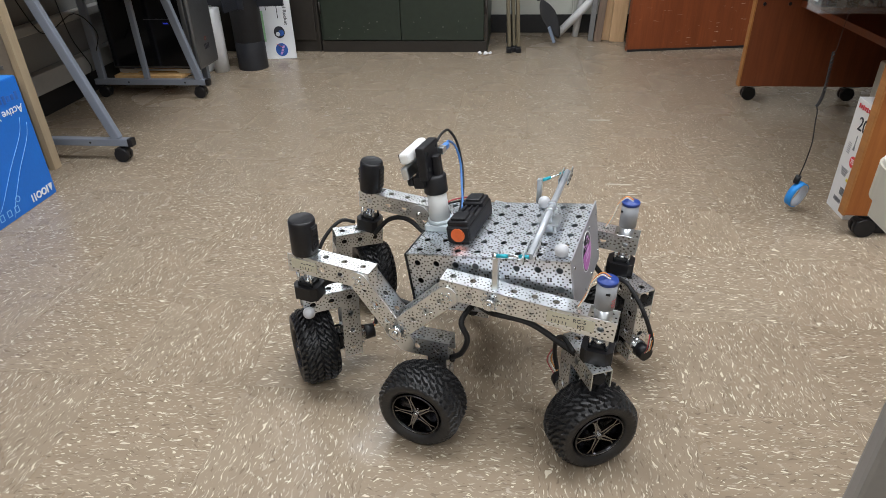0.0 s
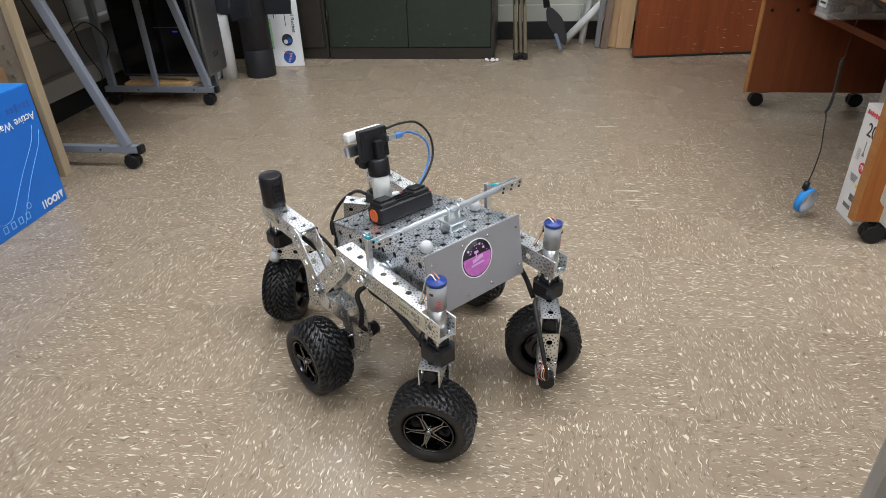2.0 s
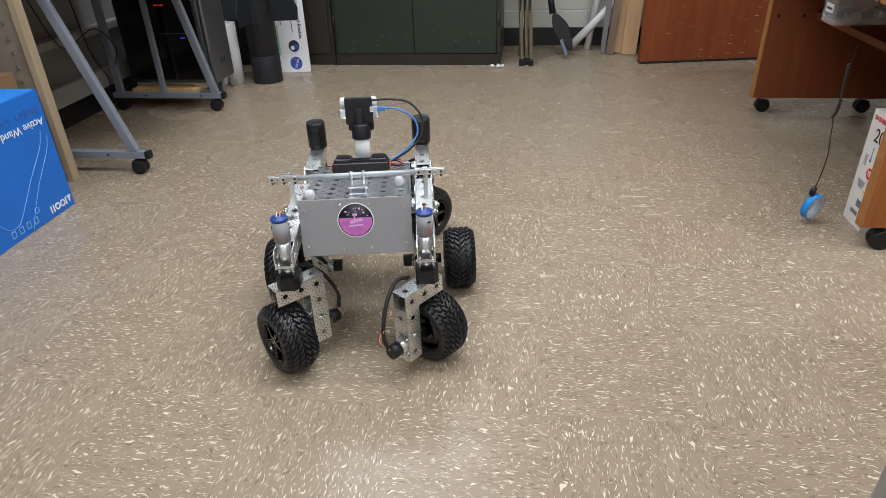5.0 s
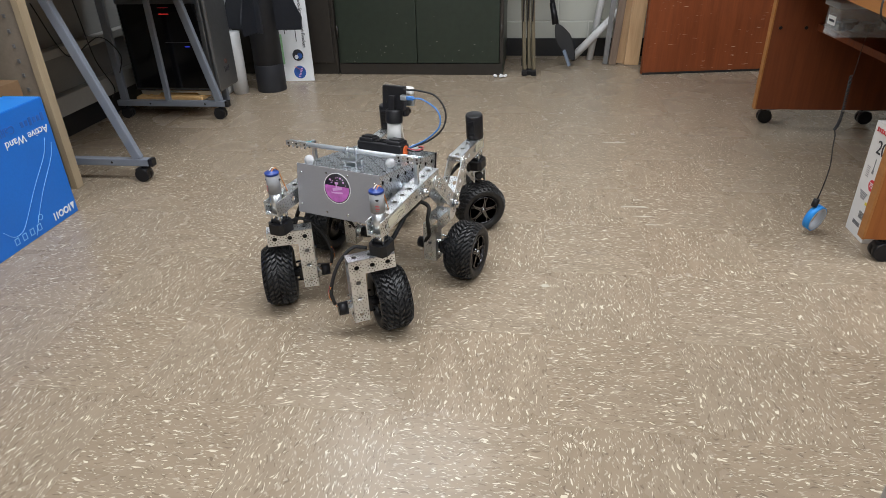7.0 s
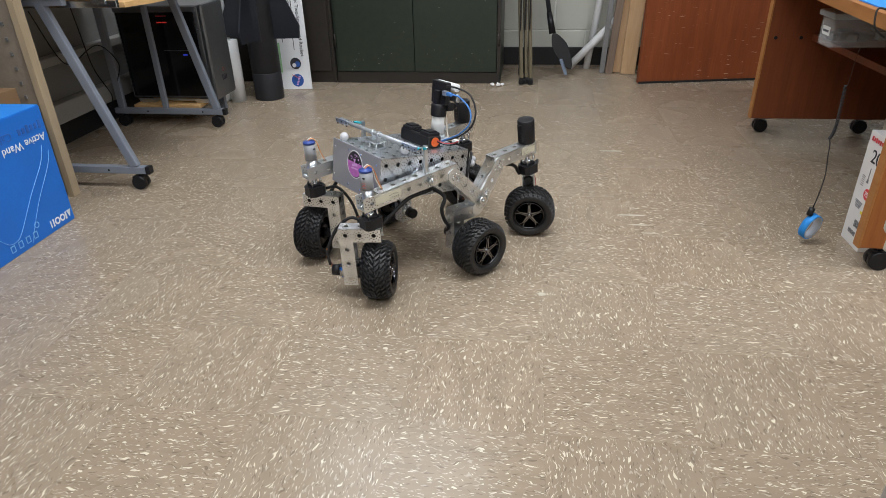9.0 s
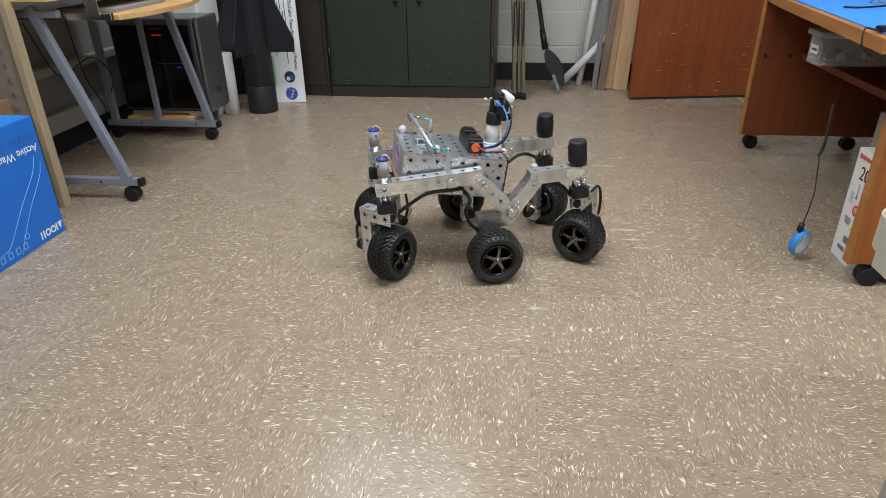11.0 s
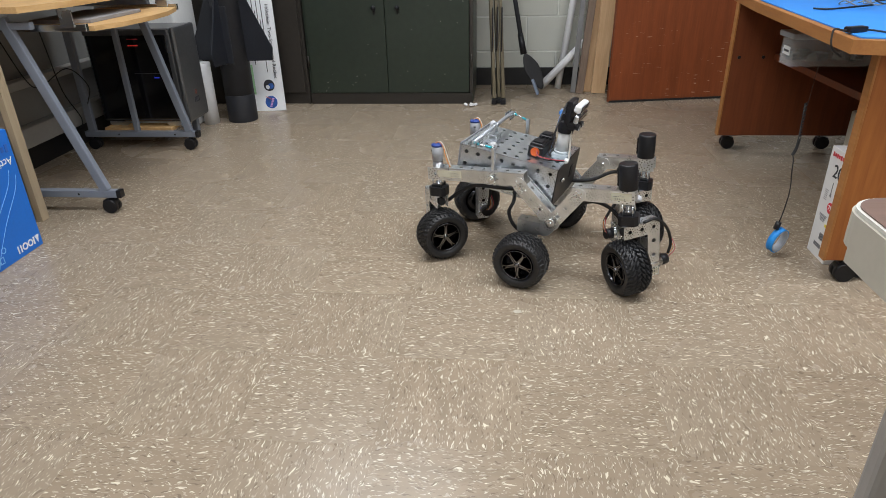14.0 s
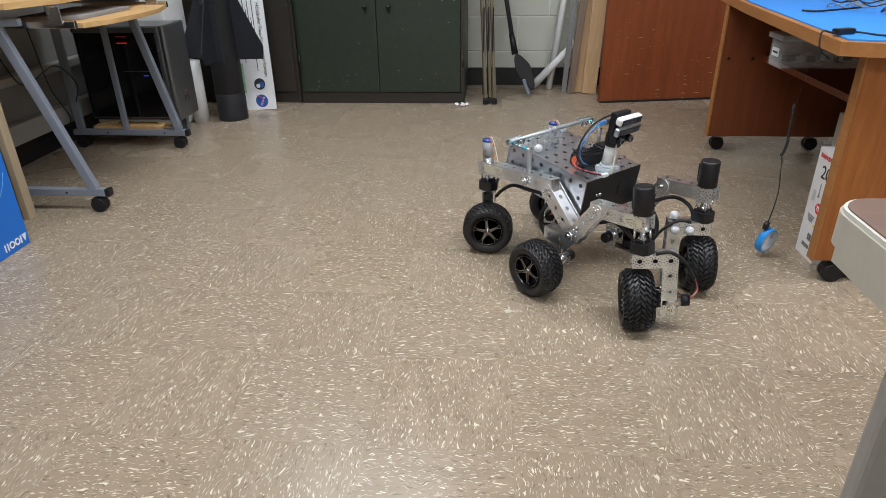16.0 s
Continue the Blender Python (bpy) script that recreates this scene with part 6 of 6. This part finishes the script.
    for nm, mt, r, pts in (("camera_cable", BLACK_MATT, 0.0026, [(0.145, -0.030, 0.497), (0.152, -0.072, 0.496), (0.156, -0.120, 0.485), (0.150, -0.150, 0.448), (0.138, -0.146, 0.405), (0.122, -0.110, 0.372), (0.110, -0.064, 0.352), (0.106, -0.03, 0.340)]),
                           ("camera_cable", BLUE_WIRE, 0.0024, [(0.138, -0.058, 0.478), (0.145, -0.088, 0.475), (0.146, -0.130, 0.448), (0.138, -0.137, 0.410), (0.124, -0.106, 0.376), (0.108, -0.066, 0.355), (0.102, -0.04, 0.342)]),
                           ("battery_lead", RED_WIRE, 0.0016, [(0.075, -0.070, 0.362), (0.085, -0.092, 0.356), (0.110, -0.098, 0.352), (0.140, -0.085, 0.346), (0.156, -0.06, 0.338), (0.160, -0.045, 0.336)]),
                           ("battery_lead", BLACK_MATT, 0.0018, [(0.076, -0.070, 0.357), (0.088, -0.088, 0.350), (0.112, -0.094, 0.346), (0.140, -0.082, 0.342), (0.157, -0.062, 0.337)]),
                           ("ribbon_lead", WHITE_WIRE, 0.0028, [(0.156, -0.010, 0.430), (0.158, -0.010, 0.400), (0.158, -0.014, 0.360), (0.158, -0.020, 0.330)])):
        b = bm_new()
        cord(b, pts, r, 8)
        part(nm, b, mt, ROVER)
    b = bm_new()
    box(b, (0.138, -0.053, 0.478), (0.011, 0.020, 0.010), 0.002)
    plug = part("cable_plug", b, BLUE_WIRE, ROVER, "blue cable plug")
    b = bm_new()
    box(b, (0.138, -0.035, 0.478), (0.012, 0.018, 0.013), 0.001)
    part("plug_shell", b, ALU, plug, "silver plug shell")
    b = bm_new()
    box(b, (0.160, -0.050, 0.335), (0.012, 0.022, 0.010), 0.002)
    part("wire_connector", b, WHITE_PLASTIC, ROVER, "white wire connector")
    # battery holder
    m = pose(0.066, 0.0, 0.3375, 0, 8.2, 0)
    b = bm_new()
    box(b, (0, 0, 0.019), (0.046, 0.136, 0.034), 0.006, m, 3)
    bat = part("battery_pack", b, BLACK, ROVER, "black battery holder with orange ends")
    for y in (-0.042, 0.042):
        b = bm_new()
        box(b, (0, y, 0.038), (0.042, 0.042, 0.014), 0.005, m, 3)
        box(b, (0, y, 0.0465), (0.028, 0.032, 0.005), 0.002, m)
        part("clamp", b, BLACK, bat)
        b = bm_new()
        for x in (-0.012, 0.0, 0.012):
            box(b, (x, y * 0.45, 0.0375), (0.004, 0.05, 0.005), 0.001, m)
        part("ridge", b, BLACK, bat)
    for s in (-1, 1):
        b = bm_new()
        rod(b, m @ Vector((0, s * 0.0682, 0.020)), m @ Vector((0, s * 0.0700, 0.020)), 0.0135, seg=22)
        part("end_disc", b, ORANGE, bat, "orange end disc")
    # differential bar across the deck
    pl, pr = Vector((-0.0913, 0.1716, 0.4025)), Vector((-0.0787, -0.1817, 0.4007))
    b = bm_new()
    rod(b, pl, pr, 0.0060, seg=16)
    bar = part("differential_bar", b, BAR_GREY, ROVER, "pale grey differential bar")
    d = (pr - pl).normalized()
    for e, sg in ((pl, 1), (pr, -1)):
        for side in (-1, 1):
            off = Vector((side * 0.0088, 0, -0.002 * side))
            b = bm_new()
            box(b, (0.031, 0, 0), (0.062, 0.0026, 0.0125), 0.0008, along(e + sg * d * 0.050 + off, e - sg * d * 0.012 + off))
            strip = part("bar_end", b, ALU, bar, "flat drilled end strip")
            for k in range(5):
                b = bm_new()
                q = e + sg * d * (0.044 - k * 0.012) + off
                rod(b, q + Vector((-0.0022, 0, 0)), q + Vector((0.0022, 0, 0)), 0.0026, seg=8)
                rod(b, q + Vector((0, 0, -0.011)), q + Vector((0, 0, -0.0063)), 0.0020, seg=8)
                part("strip_bolt", b, STEEL if k % 2 else DARK, strip)
    mid = (pl + pr) / 2
    b = bm_new()
    for k in (-0.013, 0.013):
        rod(b, mid + d * (k - 0.003), mid + d * (k + 0.003), 0.0090, seg=18)
    part("bar_collar", b, ALU, bar)
    b = bm_new()
    for dx in (-0.013, 0.013):
        for dy in (-0.016, 0.016):
            rod(b, (mid.x + dx, mid.y + dy, 0.350), (mid.x + dx, mid.y + dy, 0.380), 0.0030, seg=8)
    for dy in (-0.013, 0.013):
        box(b, (mid.x, mid.y + dy, 0.390), (0.012, 0.005, 0.020), 0.001)
    box(b, (mid.x, mid.y, 0.380), (0.038, 0.042, 0.004), 0.001)
    box(b, (mid.x, mid.y, 0.364), (0.034, 0.040, 0.004), 0.001)
    part("bar_mount", b, ALU, ROVER)
    # marker balls
    flm, _ = steer_pose("front", 1)
    spots = [Vector((-0.1286, 0.0957, 0.3785)), Vector((-0.054, -0.093, 0.369)),
             flm @ Vector((-0.029, 0.018, 0.104)), flm @ Vector((0.030, -0.070, 0.112)), flm @ Vector((0.030, -0.030, 0.110)), flm @ Vector((0.0, -0.070, 0.145))]
    for k, q in enumerate(spots):
        b = bm_new()
        ball(b, q, 0.0125, 18)
        bl = part("marker_ball", b, BALL, ROVER, "grey reflective marker ball")
        b = bm_new()
        down = Vector((0, 0, -0.02)) if k < 2 or k == 5 else flm.to_3x3() @ Vector((0.02 if k == 2 else -0.02, 0, 0))
        rod(b, q, q + down, 0.003, seg=8)
        part("stud", b, BLACK, bl)


def build_wheels():
    tyre = rim = spokes = None
    for end, s in (("front", 1), ("front", -1), ("middle", 1), ("middle", -1), ("rear", 1), ("rear", -1)):
        if end == "middle":
            sx, sy = WHEEL_SHIFT.get((end, s), (0.0, 0.0))
            m, dist = pose(MID_X + sx, s * MID_Y + sy, TYRE_R), math.hypot(MID_X - TURN_CENTRE[0], s * MID_Y - TURN_CENTRE[1])
            drive_motor(m, s, -0.040, -(MID_Y - 0.130))
        else:
            m, dist = steer_pose(end, s)
        if rim is None:
            a, b = wheel_meshes()
            w = part("wheel", a, CHROME_DARK, ROVER, "black chrome five-spoke wheel with a knobbly tyre")
            sp = part("spokes", b, CHROME, w, "smoked chrome spokes")
            ty = part("tyre", tyre_mesh(), RUBBER, w, "black rubber tyre with arrow tread")
            tyre, rim, spokes = ty.data, w.data, sp.data
        else:
            w = new("wheel", rim)
            w.parent = ROVER
            w["label"] = "black chrome five-spoke wheel with a knobbly tyre"
            for nm, me in (("spokes", spokes), ("tyre", tyre)):
                q = new(nm, me)
                q.parent = w
                if nm == "tyre":
                    q["label"] = "black rubber tyre with arrow tread"
        WHEELS.append((w, m @ pose(0, s * (WHEEL_OUT if end != "middle" else 0.008), 0, 0, 0, 0 if s > 0 else 180), s * dist / TYRE_R))


build_body()
for side in (1, -1):
    build_side(side)
    for which in ("front", "rear"):
        build_corner(which, side)
build_top()
build_wheels()


# ---- wall blocks and floor tiles ----
def wall_blocks():
    """Courses of painted blocks proud of their joints, over the stretch of wall beside the cabinet."""
    shapes = {}
    for c in range(5):
        z0, z1 = c * BLOCK_H + 0.004, (c + 1) * BLOCK_H - 0.004
        x = -0.9 + (0.2 if c % 2 else 0.0)
        while x < 2.0:
            if "block" not in shapes:
                b = bm_new()
                box(b, (0, 0, 0), (0.392, 0.012, BLOCK_H - 0.008), 0.003, None, 1)
                ob = part("block", b, WALL, WALL_BACK)
                shapes["block"] = ob.data
            else:
                ob = new("block", shapes["block"])
                ob.parent = WALL_BACK
            ob.location = (x + 0.2, Y1 + 0.0055, (z0 + z1) / 2)
            x += 0.4


def floor_tiles():
    T = 0.3048
    me = None
    for i in range(-7, 8):
        for j in range(-5, 10):
            if me is None:
                b = bm_new()
                box(b, (0, 0, -0.002), (T - 0.00016, T - 0.00016, 0.004))
                ob = part("tile", b, TILE, FLOOR)
                me = ob.data
            else:
                ob = new("tile", me)
                ob.parent = FLOOR
            turn = 0 if (i + j) % 2 else 90
            if (i * 7 + j * 3) % 4 == 0:
                turn += 180
            ob.matrix_basis = pose((i + 0.5) * T, (j + 0.5) * T, 0, 0, 0, turn)
    b = bm_new()
    for i in range(-8, 11):
        for j in range(-11, 11):
            if -7 <= i < 8 and -5 <= j < 10:
                continue
            lo = (max(X0, i * T + 0.0002), max(Y0, j * T + 0.0002), -0.004)
            hi = (min(X1, (i + 1) * T - 0.0002), min(Y1, (j + 1) * T - 0.0002), 0)
            if lo[0] < hi[0] and lo[1] < hi[1]:
                span(b, lo, hi)
    tagged(part("tile_field", b, TILE, FLOOR), kind="stuff")


def floor_marks():
    rng = random.Random(9)
    for x, y, ln, wd in ((0.305, 1.42, 0.10, 0.014), (0.308, 0.765, 0.085, 0.012), (0.325, 0.69, 0.07, 0.008), (0.345, 0.63, 0.05, 0.006), (0.0, 0.228, 0.022, 0.018)):
        o = []
        for k in range(14):
            a = 2 * math.pi * k / 14
            q = 1 + rng.uniform(-0.18, 0.18)
            o.append((x + ln / 2 * q * math.copysign(abs(math.cos(a)) ** 0.5, math.cos(a)), y + wd / 2 * q * math.sin(a)))
        b = bm_new()
        slab(b, o, 0.0002, 0.0007)
        tagged(part("floor_scuff", b, SCUFF_FLOOR), "pale worn scuff mark on the vinyl floor", "scuff", "floor scuffs")


wall_blocks()
floor_marks()
floor_tiles()


# ---- what moves ----
ROVER_PATH = [
    (0, -0.0686, -0.2078, 164.80),
    (0.5, -0.1151, -0.2021, 158.17),
    (1, -0.1595, -0.1927, 151.37),
    (1.5, -0.2054, -0.1778, 144.31),
    (2, -0.2507, -0.1583, 137.60),
    (2.5, -0.2899, -0.1355, 131.60),
    (3, -0.3246, -0.1090, 125.65),
    (3.5, -0.3571, -0.0781, 119.49),
    (4, -0.3864, -0.0436, 113.56),
    (4.5, -0.4159, 0.0011, 106.56),
    (5, -0.4397, 0.0489, 99.55),
    (5.5, -0.4574, 0.0991, 92.55),
    (6, -0.4689, 0.1511, 85.55),
    (6.5, -0.4739, 0.2041, 78.54),
    (7, -0.4696, 0.2537, 72.21),
    (7.5, -0.4635, 0.3026, 65.88),
    (8, -0.4535, 0.3504, 59.39),
    (8.5, -0.4367, 0.3965, 52.77),
    (9, -0.4123, 0.4386, 46.25),
    (9.5, -0.3851, 0.4806, 38.90),
    (10, -0.3522, 0.5181, 31.55),
    (10.5, -0.3143, 0.5505, 24.19),
    (11, -0.2720, 0.5771, 16.84),
    (11.5, -0.2263, 0.5974, 9.49),
    (12, -0.1786, 0.6165, 3.40),
    (12.5, -0.1350, 0.6280, -1.98),
    (13, -0.0902, 0.6319, -8.11),
    (13.5, -0.0421, 0.6334, -14.62),
    (14, 0.0058, 0.6325, -20.81),
    (14.5, 0.0522, 0.6250, -27.22),
    (15, 0.0987, 0.6104, -33.98),
    (15.5, 0.1442, 0.5880, -40.86),
    (16, 0.1859, 0.5625, -47.60),
]


def motions():
    walk(ROVER, [(t, pose(x, y, 0, 0, 0, yaw)) for t, x, y, yaw in ROVER_PATH])
    yaws = [(t, yaw) for t, _, _, yaw in ROVER_PATH]
    for w, m, ratio in WHEELS:
        walk(w, [(t, m @ pose(0, 0, 0, 0, (yaws[0][1] - yaw) * ratio, 0)) for t, yaw in yaws])


motions()
